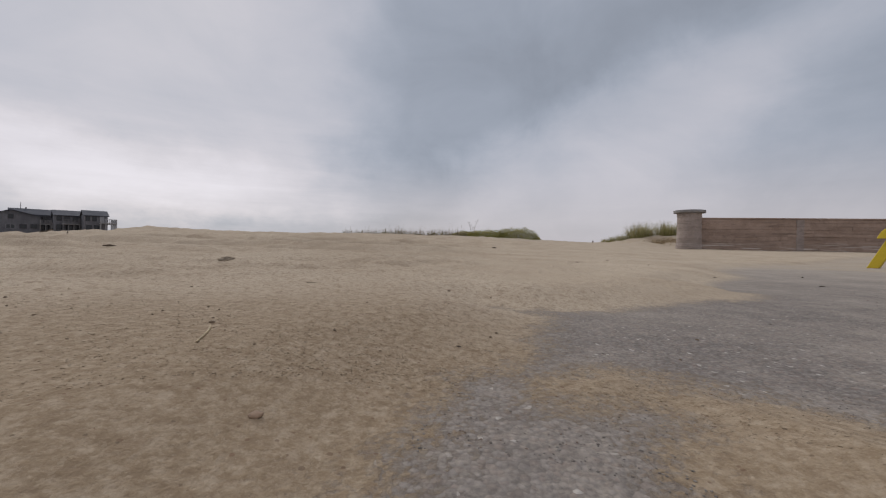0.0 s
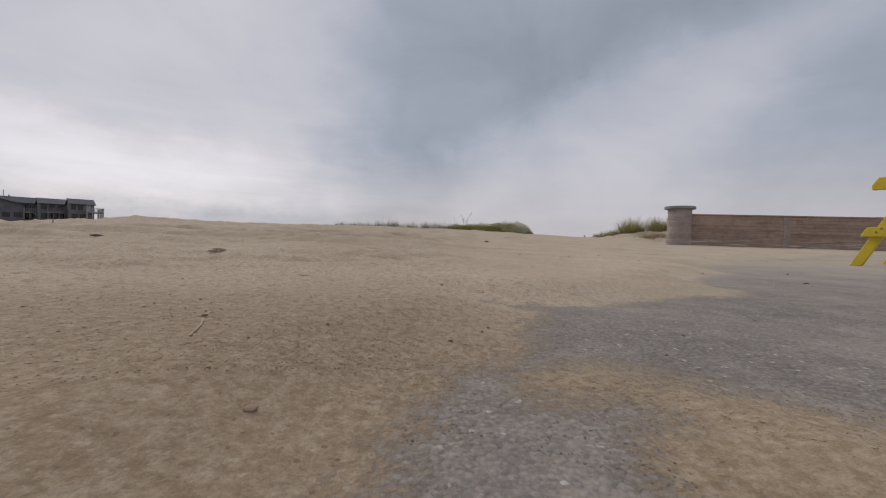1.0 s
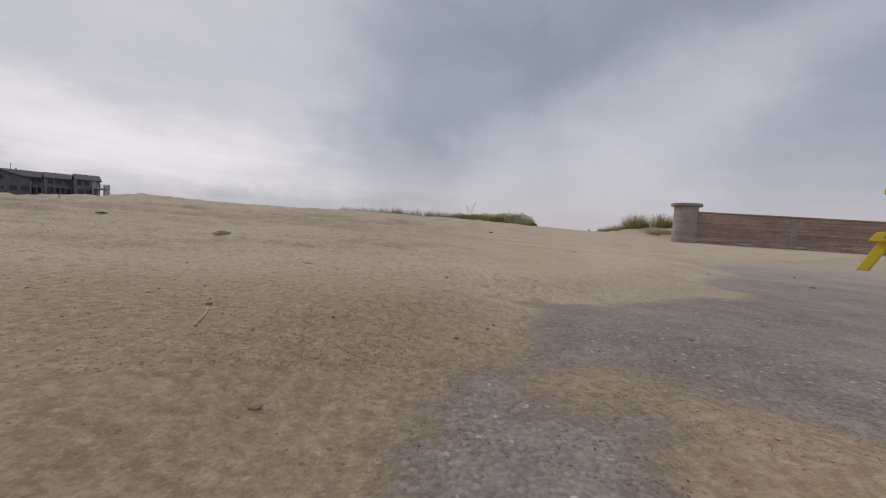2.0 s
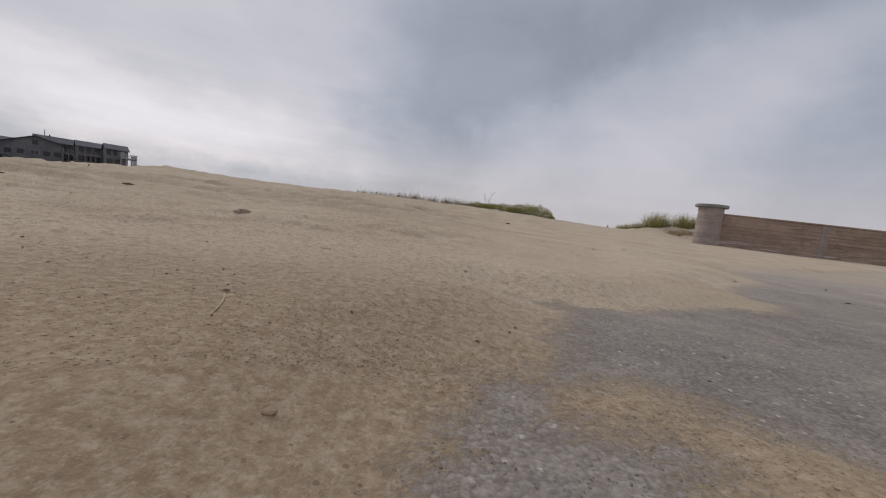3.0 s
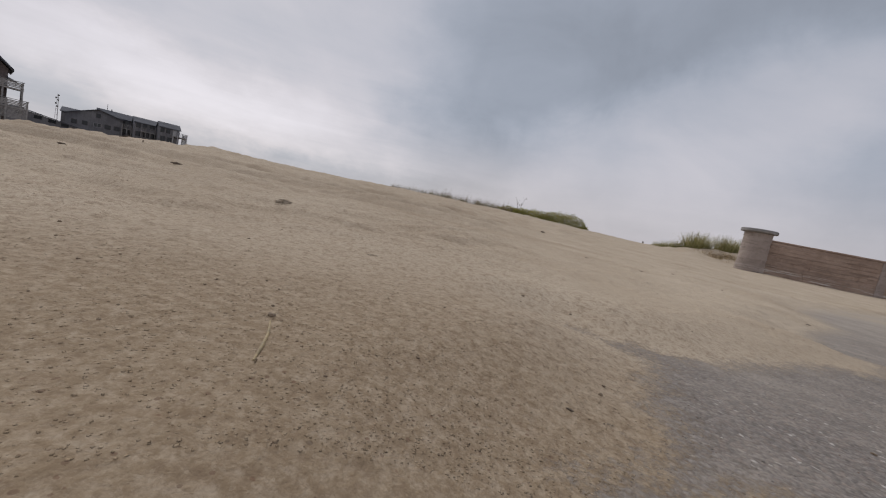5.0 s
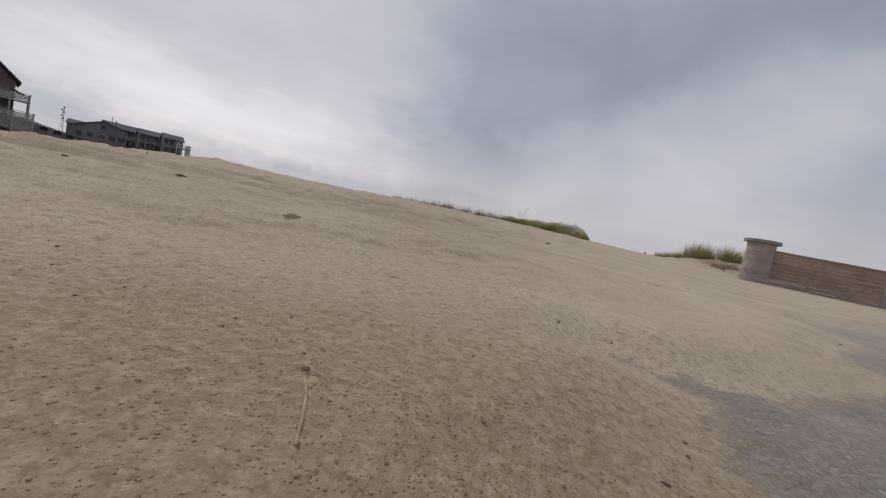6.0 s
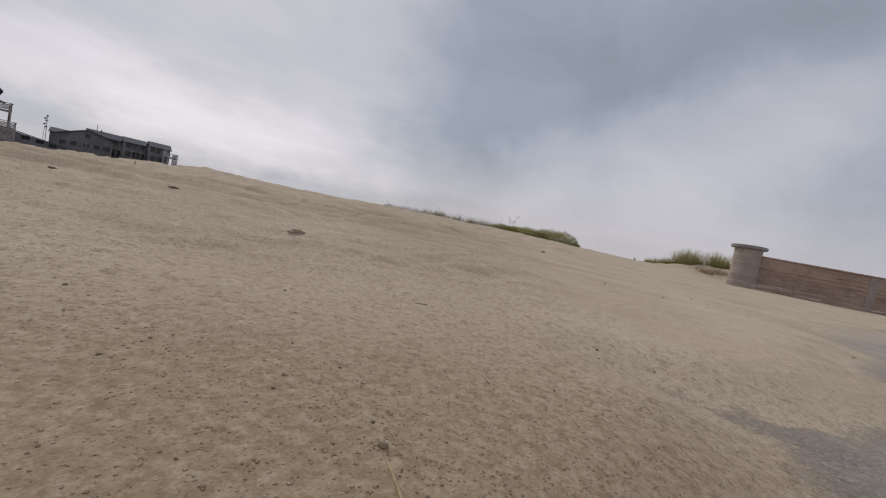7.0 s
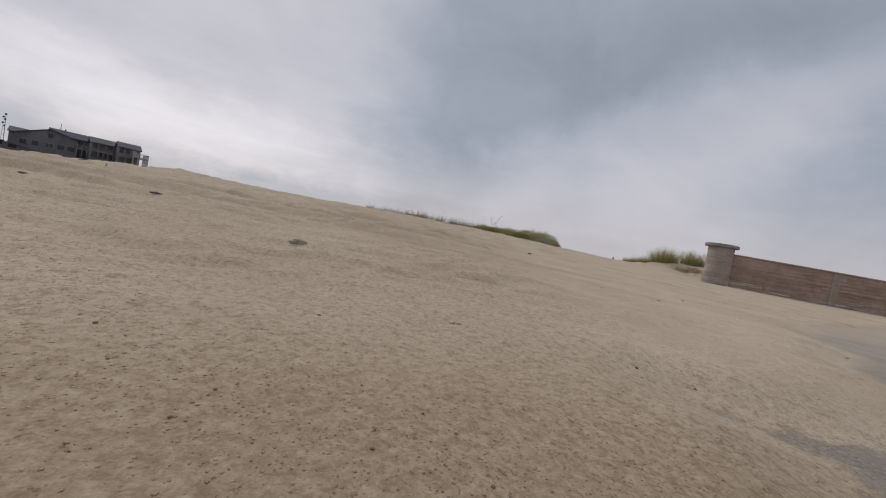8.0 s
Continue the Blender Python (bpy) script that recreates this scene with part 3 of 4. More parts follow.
def build_pillar():
    px, py, radius = 8.80, 13.62, 0.375
    pillar = thing("gate_pillar", "round weathered stone pillar with a wide concrete cap, at the end of the block wall", "pillar", pose(px, py, 0, 0, 0, WALL_TURN))
    rng = random.Random(5)
    part("core", rod(bmesh.new(), [(0, 0, -0.2), (0, 0, 1.42)], [radius - 0.02, radius - 0.03], 40), MORTAR, pillar)
    rows, high = 12, 0.124
    for row in range(rows):
        z0 = -0.06 + row * high
        push = rng.uniform(-0.005, 0.004)
        flare0, flare1 = [radius + push + 0.035 * max(0.0, 1 - z / 0.9) ** 1.5 for z in (z0, z0 + high)]
        ring = [(radius - 0.05, z0 + 0.003), (flare0 - 0.003, z0 + 0.001), (flare0, z0 + 0.005), (flare1, z0 + high - 0.005), (flare1 - 0.003, z0 + high - 0.001), (radius - 0.05, z0 + high - 0.003)]
        bm, loops, sides = bmesh.new(), [], 36
        for k in range(sides):
            a, w_ = 2 * math.pi * k / sides, rng.uniform(-0.004, 0.004)
            loops.append([bm.verts.new(((rr + w_) * math.cos(a), (rr + w_) * math.sin(a), zz + rng.uniform(-0.002, 0.002))) for rr, zz in ring])
        for k in range(sides):
            l0, l1 = loops[k], loops[(k + 1) % sides]
            for i in range(6):
                bm.faces.new((l0[i], l1[i], l1[(i + 1) % 6], l0[(i + 1) % 6]))
        bmesh.ops.recalc_face_normals(bm, faces=bm.faces)
        part("course", bm, COLUMN, pillar)
    part("collar", rod(bmesh.new(), [(0, 0, 1.428), (0, 0, 1.452)], [radius - 0.01, radius + 0.01], 40), CAP, pillar)
    # eight-sided cap with a worn rim
    bm = bmesh.new()
    rings = []
    for rr, zz in ((0.42, 1.445), (0.49, 1.450), (0.50, 1.464), (0.498, 1.530), (0.482, 1.546), (0.26, 1.556)):
        rings.append([bm.verts.new((rr * math.cos(a) * (1 + rng.uniform(-0.004, 0.004)), rr * math.sin(a), zz)) for a in [2 * math.pi * (k + 0.5) / 16 for k in range(16)]])
    for r0, r1 in zip(rings, rings[1:]):
        for k in range(16):
            bm.faces.new((r0[k], r0[(k + 1) % 16], r1[(k + 1) % 16], r1[k]))
    bm.faces.new(rings[0][::-1])
    bm.faces.new(rings[-1])
    part("cap", bm, CAP, pillar, "wide grey concrete cap slab with worn rim")


build_pillar()


# ---- yellow trestle on the asphalt ----
def build_trestle():
    x0, y0 = 3.93, 3.48
    base = stand(x0, y0)
    trestle = thing("wooden_trestle", "yellow painted timber trestle with splayed legs, standing on sandy asphalt", "trestle", pose(x0, y0, base, 0, 0, -63))
    # local x along the near end frame; the second frame stands behind it
    top, lean, span = 0.74, 0.46, 0.86

    def plate(outline, y, thick, bevel=0.004):
        bm = prism(bmesh.new(), outline, y, y + thick)
        bmesh.ops.bevel(bm, geom=list(bm.edges), offset=bevel, segments=1, affect="EDGES")
        return bm

    for y in (0.0, 0.9):
        for sign, foot in ((1, 0.0), (-1, span)):
            part("leg", plate([(foot - sign * 0.036, 0), (foot + sign * 0.044, 0), (foot + sign * (0.044 + lean * top), top), (foot + sign * (-0.036 + lean * top), top)], y, 0.045), YELLOW, trestle)
        cross = part("cross_brace", plate([(0.035, 0.27), (0.062, 0.33), (0.085, 0.357), (span - 0.085, 0.357), (span - 0.062, 0.33), (span - 0.035, 0.27)], y - 0.047, 0.045), YELLOW, trestle)
        for dx, dz in ((0.135, 0.31), (0.165, 0.345), (span - 0.165, 0.345), (span - 0.135, 0.31)):
            part("bolt", rod(bmesh.new(), [(dx, y - 0.046, dz), (dx, y - 0.054, dz)], [0.010, 0.008], 10), STEEL, cross)
    for y in (-0.06, 0.86):
        part("top_rail", plate([(0.095, 0.69), (0.095, 0.735), (0.135, 0.80), (span - 0.135, 0.80), (span - 0.095, 0.735), (span - 0.095, 0.69)], y, 0.055, 0.005), YELLOW, trestle)


build_trestle()


# ---- plants ----
def build_shrub(name, label, centre, size, leaves, seed, group):
    """A low wind-clipped shrub: stems under a dome of many small leaves."""
    rng = random.Random(seed)
    cx, cy = centre
    shrub = thing(name, label, "shrub", pose(cx, cy, stand(cx, cy) - 0.03), group=group)
    wide, deep, high = size
    wood = bmesh.new()
    for k in range(26):
        a, r = rng.uniform(0, 6.28), rng.uniform(0.1, 0.9)
        ex, ey = wide * r * math.cos(a), deep * r * math.sin(a)
        ez = high * math.sqrt(max(0.05, 1 - r * r)) * rng.uniform(0.7, 1.0)
        rod(wood, [(ex * 0.5, ey * 0.5, -0.05), (ex * 0.8, ey * 0.8, ez * 0.5), (ex, ey, ez)], [0.012, 0.008, 0.003], 4)
    part("branchwork", wood, TWIGS, shrub)
    verts, faces = [], []
    for k in range(leaves):
        a, r = rng.uniform(0, 6.28), math.sqrt(rng.random())
        lump = 0.80 + 0.30 * noise.noise(Vector((3.0 * r * math.cos(a) + seed, 3.0 * r * math.sin(a), 0.3))) + 0.12 * noise.noise(Vector((9 * r * math.cos(a), 9 * r * math.sin(a), seed)))
        x, y = wide * r * math.cos(a) * (0.95 + 0.1 * rng.random()), deep * r * math.sin(a)
        z = high * lump * max(0.0, 1 - r ** 3.2) ** 0.5 * (1 - rng.random() ** 1.5)
        s = rng.uniform(0.024, 0.052)
        turn = Euler((rng.uniform(-0.9, 0.9), rng.uniform(-0.9, 0.9), rng.uniform(0, 6.28))).to_matrix()
        o = Vector((x, y, z + rng.uniform(-0.01, 0.05)))
        i = len(verts)
        verts += [o + turn @ Vector(p) for p in ((-s * 0.9, 0, -s * 0.2), (0, -s * 0.4, 0.1 * s), (s * 1.1, 0, -s * 0.1), (0, s * 0.4, 0.1 * s))]
        faces.append((i, i + 1, i + 2, i + 3))
    mesh = bpy.data.meshes.new("leaves")
    mesh.from_pydata([tuple(v) for v in verts], [], faces)
    mesh.materials.append(SHRUB)
    crown = new("crown", mesh)
    crown.parent = shrub
    return shrub


build_shrub("shrub", "low olive-green dune shrub clipped by the wind on the sand crest", (4.55, 23.6), (1.40, 0.8, 0.86), 6500, 1, "dune shrubs")
build_shrub("shrub", "low olive-green dune shrub clipped by the wind on the sand crest", (2.75, 23.7), (1.45, 0.8, 0.66), 6000, 2, "dune shrubs")
build_shrub("shrub", "low olive-green dune shrub clipped by the wind on the sand crest", (1.40, 23.4), (0.95, 0.7, 0.52), 3600, 3, "dune shrubs")
build_shrub("shrub", "low dark shrub at the edge of the dune growth", (5.75, 23.3), (0.28, 0.25, 0.28), 500, 4, "dune shrubs")


def blade_mesh(name, roots, mat):
    """Curved tapering blades; each root is x, y, z, length, lean, bearing, width."""
    verts, faces = [], []
    for x, y, z, length, lean, bearing, width in roots:
        i, c, s = len(verts), math.cos(bearing), math.sin(bearing)
        for k, t in enumerate((0.0, 0.4, 0.75, 1.0)):
            out, up = length * math.sin(lean) * t ** 1.7, length * math.cos(lean) * (t - 0.18 * lean * t * t)
            half = width * (1 - t) * 0.5 + 0.0008
            px, py, pz = x + c * out, y + s * out, z + up
            verts += [(px - s * half, py + c * half, pz), (px + s * half, py - c * half, pz)]
            if k:
                j = i + 2 * k
                faces.append((j - 2, j - 1, j + 1, j))
    mesh = bpy.data.meshes.new(name)
    mesh.from_pydata(verts, [], faces)
    mesh.materials.append(mat)
    return mesh


def build_tussock(x, y, radius, high, blades, seed, label):
    rng = random.Random(seed)
    roots = []
    for k in range(blades):
        a, r = rng.uniform(0, 6.28), radius * math.sqrt(rng.random())
        rx, ry = r * math.cos(a), r * math.sin(a) * 0.7
        roots.append((rx, ry, stand(x + rx, y + ry) - stand(x, y) - 0.03, high * rng.uniform(0.5, 1.1), rng.uniform(0.05, 0.75) * (0.4 + r / radius), a + rng.uniform(-0.8, 0.8), rng.uniform(0.010, 0.020)))
    clump = thing("marram_tussock", label, "dune grass", pose(x, y, stand(x, y)), group="marram tussocks")
    ob = new("foliage", blade_mesh("foliage", roots, BLADE))
    ob.parent = clump


build_tussock(9.35, 18.1, 0.60, 0.80, 850, 11, "tall green marram grass tussock on a sand hummock")
build_tussock(10.75, 18.3, 0.52, 0.76, 750, 12, "tall green marram grass tussock on a sand hummock")
build_tussock(11.9, 18.8, 0.55, 0.74, 600, 13, "tall green marram grass tussock on a sand hummock")
build_tussock(8.45, 18.3, 0.42, 0.38, 420, 14, "low straggling marram grass on the slope")
build_tussock(7.85, 18.2, 0.30, 0.22, 200, 15, "low straggling marram grass on the slope")


def build_sparse_grass():
    rng = random.Random(21)
    roots = []
    for k in range(2600):
        t = rng.random() ** 0.75
        az = -15.0 + 18.5 * t
        r = np.interp(az, SKY_AZ, SKY_AT) + rng.uniform(-0.7, 0.5)
        x, y = r * math.sin(radians(az)), r * math.cos(radians(az))
        thick = 0.55 + 0.6 * noise.noise(Vector((x * 2.6, 3.0, 0))) + 0.25 * t
        if rng.random() > thick:
            continue
        high = rng.uniform(0.10, 0.36) * (0.6 + 0.7 * t) * (1.8 if rng.random() > 0.93 else 1.0)
        roots.append((x, y, stand(x, y) - 0.02, high, rng.uniform(0.0, 0.45), rng.uniform(0, 6.28), rng.uniform(0.009, 0.016)))
    tagged(new("sparse_grass", blade_mesh("sparse_grass", roots, STRAW)), "thin dry grass stalks along the dune crest", "dune grass", kind="stuff")


build_sparse_grass()


def build_root_patch():
    """Dead roots and flattened straw where the hummock has slipped."""
    rng = random.Random(23)
    roots = []
    for k in range(900):
        x, y = 9.85 + rng.gauss(0, 0.40), 16.85 + rng.gauss(0, 0.22)
        roots.append((x, y, stand(x, y) - 0.01, rng.uniform(0.10, 0.30), rng.uniform(0.8, 1.4), rng.uniform(0, 6.28), rng.uniform(0.008, 0.018)))
    tagged(new("root_patch", blade_mesh("root_patch", roots, ROOTS)), "tan dead roots and straw in slipped sand", "dead grass", kind="stuff")


build_root_patch()


def build_dead_weed(x, y, high):
    """A bare forked weed: two leaning stems with finer twigs."""
    rng = random.Random(31)
    weed = thing("dead_weed", "tall bare dead weed with thin branches above the shrubs", "weed", pose(x, y, stand(x, y)))
    for lean, tall in ((0.30, 1.0), (-0.22, 0.82)):
        bm = bmesh.new()
        tip = high * tall
        rod(bm, [(0, 0, -0.05), (lean * 0.35 * high, 0, tip * 0.5), (lean * high, 0.02, tip)], [0.011, 0.007, 0.0035], 5)
        for k in range(11):
            t = rng.uniform(0.45, 1.0)
            a = rng.uniform(-1.2, 1.2)
            q = Vector((lean * high * t ** 1.4, 0, tip * t))
            m = q + Vector((0.12 * math.sin(a), rng.uniform(-0.1, 0.1), 0.12 * math.cos(a)))
            rod(bm, [q, m, m + Vector((rng.uniform(-0.06, 0.06), 0, 0.09))], [0.0045, 0.003, 0.0016], 4)
        part("stem", bm, TWIGS, weed)


build_dead_weed(1.75, 23.0, 1.04)


def build_marker():
    x, y = 9.05, 23.0
    post = thing("marker_post", "small dark wooden stake on the far sand crest", "stake", pose(x, y, stand(x, y), 0, 3, 0))
    part("stake", box(bmesh.new(), (-0.035, -0.03, -0.2), (0.035, 0.03, 0.26), 0.01), DRIFT, post)


build_marker()


# ---- buildings behind the dune ----
def window(parent, x0, x1, z0, z1, y, frame_mat):
    """A window in a wall that faces local -y: casing, sash bar and pane."""
    bm, t = bmesh.new(), 0.10
    for lo, hi in (((x0 - t, z1), (x1 + t, z1 + t)), ((x0 - t, z0 - t), (x1 + t, z0)), ((x0 - t, z0), (x0, z1)), ((x1, z0), (x1 + t, z1))):
        box(bm, (lo[0], y - 0.07, lo[1]), (hi[0], y - 0.003, hi[1]))
    win = part("window", bm, frame_mat, parent)
    part("pane", box(bmesh.new(), (x0, y - 0.03, z0), (x1, y - 0.004, z1)), GLASS, win)
    mid = (x0 + x1) / 2
    part("sash_bar", box(bmesh.new(), (mid - 0.04, y - 0.055, z0), (mid + 0.04, y - 0.031, z1)), frame_mat, win)


def gable_roof(parent, x0, x1, y0, y1, eave, ridge, over, mat, name="roof"):
    """A roof with its ridge along x."""
    ym, t = (y0 + y1) / 2, 0.22
    slope = (ridge - eave) / (ym - y0)
    ya, yb, low = y0 - over, y1 + over, eave - over * slope
    bm = bmesh.new()
    out = [(ya, low), (ym, ridge), (yb, low), (yb, low - t), (ym, ridge - t), (ya, low - t)]
    a = [bm.verts.new((x0 - over, y, z)) for y, z in out]
    b = [bm.verts.new((x1 + over, y, z)) for y, z in out]
    bm.faces.new(a)
    bm.faces.new(b[::-1])
    for i in range(6):
        j = (i + 1) % 6
        bm.faces.new((a[j], a[i], b[i], b[j]))
    bmesh.ops.recalc_face_normals(bm, faces=bm.faces)
    return part(name, bm, mat, parent)


def gabled_box(bm, x0, x1, y0, y1, base, eave, ridge):
    """Walls with gables at both ends in x."""
    ym = (y0 + y1) / 2
    out = [(y0, base), (y1, base), (y1, eave), (ym, ridge - 0.25), (y0, eave)]
    a = [bm.verts.new((x0, y, z)) for y, z in out]
    b = [bm.verts.new((x1, y, z)) for y, z in out]
    bm.faces.new(a)
    bm.faces.new(b[::-1])
    for i in range(5):
        j = (i + 1) % 5
        bm.faces.new((a[j], a[i], b[i], b[j]))
    bmesh.ops.recalc_face_normals(bm, faces=bm.faces)
    return bm


def deck(parent, x0, x1, y0, y1, floor, base, posts, mat, rail_mat, slats=True, height=1.05):
    """A raised timber deck: floor, posts, rails and balusters as its sub-parts."""
    slab = part("deck", box(bmesh.new(), (x0, y0, floor - 0.25), (x1, y1, floor)), mat, parent)
    for k in range(posts):
        x = x0 + 0.15 + (x1 - x0 - 0.3) * k / max(1, posts - 1)
        part("post", box(bmesh.new(), (x - 0.11, y0 + 0.02, base), (x + 0.11, y0 + 0.24, floor + height), 0.02), rail_mat, slab)
    part("rail", box(bmesh.new(), (x0 - 0.05, y0 - 0.02, floor + height), (x1 + 0.05, y0 + 0.16, floor + height + 0.10)), rail_mat, slab)
    part("rail", box(bmesh.new(), (x1 - 0.14, y0 + 0.17, floor + height), (x1 + 0.05, y1, floor + height + 0.10)), rail_mat, slab)
    part("rail", box(bmesh.new(), (x0, y0 + 0.04, floor + 0.12), (x1, y0 + 0.13, floor + 0.22)), rail_mat, slab)
    if slats:
        n = int((x1 - x0) / 0.32)
        for k in range(1, n):
            x = x0 + (x1 - x0) * k / n
            part("baluster", box(bmesh.new(), (x - 0.04, y0 + 0.05, floor + 0.22), (x + 0.04, y0 + 0.11, floor + height)), rail_mat, slab)
    return slab


def build_long_house():
    """Two-storey shingled building whose sections step back one behind the other; local x runs along its front, -y faces the beach."""
    house = thing("apartment_building", "dark grey shingled beach apartment block with stepped roofs and decks", "building", pose(-112.4, 127.5, 0.1, 0, 0, 48))
    base = -2.2
    # the near end, the middle step, the long section and the low far section
    sections = [(-7.5, -2.5, -20.5, -11.6, 6.9, 8.4), (-13.1, -7.0, -11.5, -1.1, 6.9, 8.5), (-21.9, -12.9, -1.0, 8.0, 7.1, 8.85), (-30.4, -21.4, 8.1, 20.0, 5.6, 7.15)]
    for x0, x1, y0, y1, eave, ridge in sections:
        part("wall", gabled_box(bmesh.new(), x0, x1, y0, y1, base, eave, ridge), CEDAR, house)
        gable_roof(house, x0, x1, y0, y1, eave, ridge, 0.35, ROOF)
    # broad cross gable facing the beach
    left, mid, right, apex, front = -28.8, -21.5, -15.6, 8.1, -3.5
    part("wall", prism(bmesh.new(), [(left, base), (right, base), (right, 6.2), (mid, apex - 0.22), (left, 5.0)], front, 8.0), CEDAR, house)
    part("roof", prism(bmesh.new(), [(left - 0.5, 5.0), (mid, apex), (right + 0.5, 6.25), (right + 0.5, 6.03), (mid, apex - 0.22), (left - 0.5, 4.78)], front - 0.5, 8.1), ROOF, house)
    for x, z, wide, trim in ((-27.4, 2.3, 1.1, TRIM_DARK), (-25.0, 2.5, 1.1, TRIM_DARK), (-22.4, 2.6, 1.6, WHITE), (-19.8, 2.7, 1.3, TRIM_DARK), (-17.6, 2.8, 1.2, TRIM_DARK), (-22.0, 5.5, 0.9, TRIM_DARK)):
        window(house, x, x + wide, z, z + 1.1, front, trim)
    for x, y, wide in ((-15.2, -1.0, 0.8), (-12.6, -11.5, 0.9), (-11.0, -11.5, 0.9), (-9.2, -11.5, 0.9), (-7.2, -20.5, 0.8), (-5.8, -20.5, 0.8)):
        window(house, x, x + wide, 5.2, 6.4, y, TRIM_DARK)
    for x, y, wide in ((-15.2, -1.0, 1.2), (-12.6, -11.5, 1.2), (-10.6, -11.5, 1.2), (-8.8, -11.5, 1.0), (-7.1, -20.5, 1.1), (-5.4, -20.5, 1.0)):
        window(house, x, x + wide, 2.6, 3.9, y, TRIM_DARK)
    # decks: one on the long section, one on the middle step, one wrapped round the near end
    deck(house, -15.9, -13.3, -4.6, -1.02, 4.2, base, 3, DECK, DECK)
    deck(house, -11.6, -7.9, -14.4, -11.52, 4.3, base, 4, DECK, TRIM_GREY)
    end = deck(house, -4.4, -0.6, -22.6, -14.0, 4.7, base, 4, DECK, WHITE, True, 1.0)
    for y in (-20.6, -18.6, -16.6, -14.4):
        part("post", box(bmesh.new(), (-0.84, y, base), (-0.64, y + 0.2, 5.7), 0.02), WHITE, end)
    part("door", box(bmesh.new(), (-4.2, -20.56, 4.71), (-3.3, -20.505, 6.6), 0.01), WHITE, house)
    # outside stair from the long section's deck down to the sand
    stair = part("stair_stringer", bar(bmesh.new(), (-13.9, -4.9, 4.1), (-11.7, -6.4, 1.6), 0.10, 0.28), DECK, house)
    part("stair_rail", bar(bmesh.new(), (-13.9, -4.95, 5.1), (-11.7, -6.45, 2.6), 0.09, 0.09), DECK, stair)
    for k in range(4):
        q = k / 3
        part("stair_post", bar(bmesh.new(), (-13.9 + 2.2 * q, -5.02 - 1.5 * q, 4.1 - 2.5 * q), (-13.9 + 2.2 * q, -5.02 - 1.5 * q, 5.1 - 2.5 * q), 0.11, 0.11), DECK, stair)
    # low wing in front, its roof falling away to the right
    part("wall", prism(bmesh.new(), [(-52.0, base), (-24.4, base), (-24.4, 0.7), (-36.6, 2.9), (-52.0, 2.7)], -10.0, -4.9), CEDAR, house)
    part("roof", prism(bmesh.new(), [(-53.0, 3.0), (-36.6, 3.25), (-23.6, 0.75), (-23.6, 0.5), (-36.6, 3.0), (-53.0, 2.75)], -10.5, -4.7), ROOF, house)
    for x, z in ((-29.0, 0.5), (-31.6, 0.9), (-34.4, 1.2), (-38.0, 1.3)):
        window(house, x, x + 1.4, z, z + 0.8, -10.0, TRIM_DARK)
    part("vent_stack", rod(bmesh.new(), [(-18.6, 3.6, 8.5), (-18.6, 3.6, 9.3)], [0.14, 0.14], 10), TRIM_DARK, house)


build_long_house()


def build_beach_house():
    """Tall shingled house on posts; its gable faces the beach, with two balconies."""
    house = thing("beach_house", "tall brown-grey shingled beach house with two railed balconies", "house", pose(-85.6, 60.0, 0.6, 0, 0, 57))
    base = -2.7
    part("wall", prism(bmesh.new(), [(-9.6, base), (-0.5, base), (-0.5, 7.6), (-5.0, 12.0), (-9.6, 7.6)], 0.0, 9.0), CEDAR_RED, house)
    roof = prism(bmesh.new(), [(-10.3, 7.6), (-5.0, 12.6), (0.1, 7.6), (0.1, 7.3), (-5.0, 12.3), (-10.3, 7.3)], -1.6, 9.6)
    part("roof", roof, ROOF, house)
    part("canopy", prism(bmesh.new(), [(-0.6, 6.25), (0.55, 5.75), (0.55, 5.55), (-0.6, 6.0)], -1.0, 2.0), ROOF, house)
    for x, z0, z1 in ((-3.4, 4.3, 5.9), (-1.7, 4.3, 5.9), (-3.4, 1.4, 2.7), (-1.7, 1.4, 2.7), (-6.0, 4.3, 5.9), (-6.0, 1.4, 2.7)):
        window(house, x, x + 1.1, z0, z1, 0.0, TRIM_DARK)
    upper = deck(house, -8.0, 1.35, -2.4, -0.05, 4.55, base, 5, DECK, DECK, False, 1.15)
    lower = deck(house, -8.0, 2.0, -3.4, -0.05, 1.45, base, 5, DECK, DECK, False, 1.15)
    for slab, x1, y0, floor in ((upper, 1.3, -2.4, 4.55), (lower, 1.95, -3.4, 1.45)):
        for k in range(4):
            part("board", box(bmesh.new(), (-8.0, y0 - 0.05, floor + 0.10 + 0.24 * k), (x1, y0 - 0.005, floor + 0.29 + 0.24 * k)), DECK, slab)
    for k in range(9):
        z = -0.5 + 0.2 * k
        part("skirt_board", box(bmesh.new(), (-8.0, -3.30, z), (1.9, -3.22, z + 0.13)), DECK, house)
    part("side_panel", box(bmesh.new(), (1.05, -2.25, 1.5), (1.28, -0.06, 5.6), 0.02), CEDAR_RED, house)


build_beach_house()


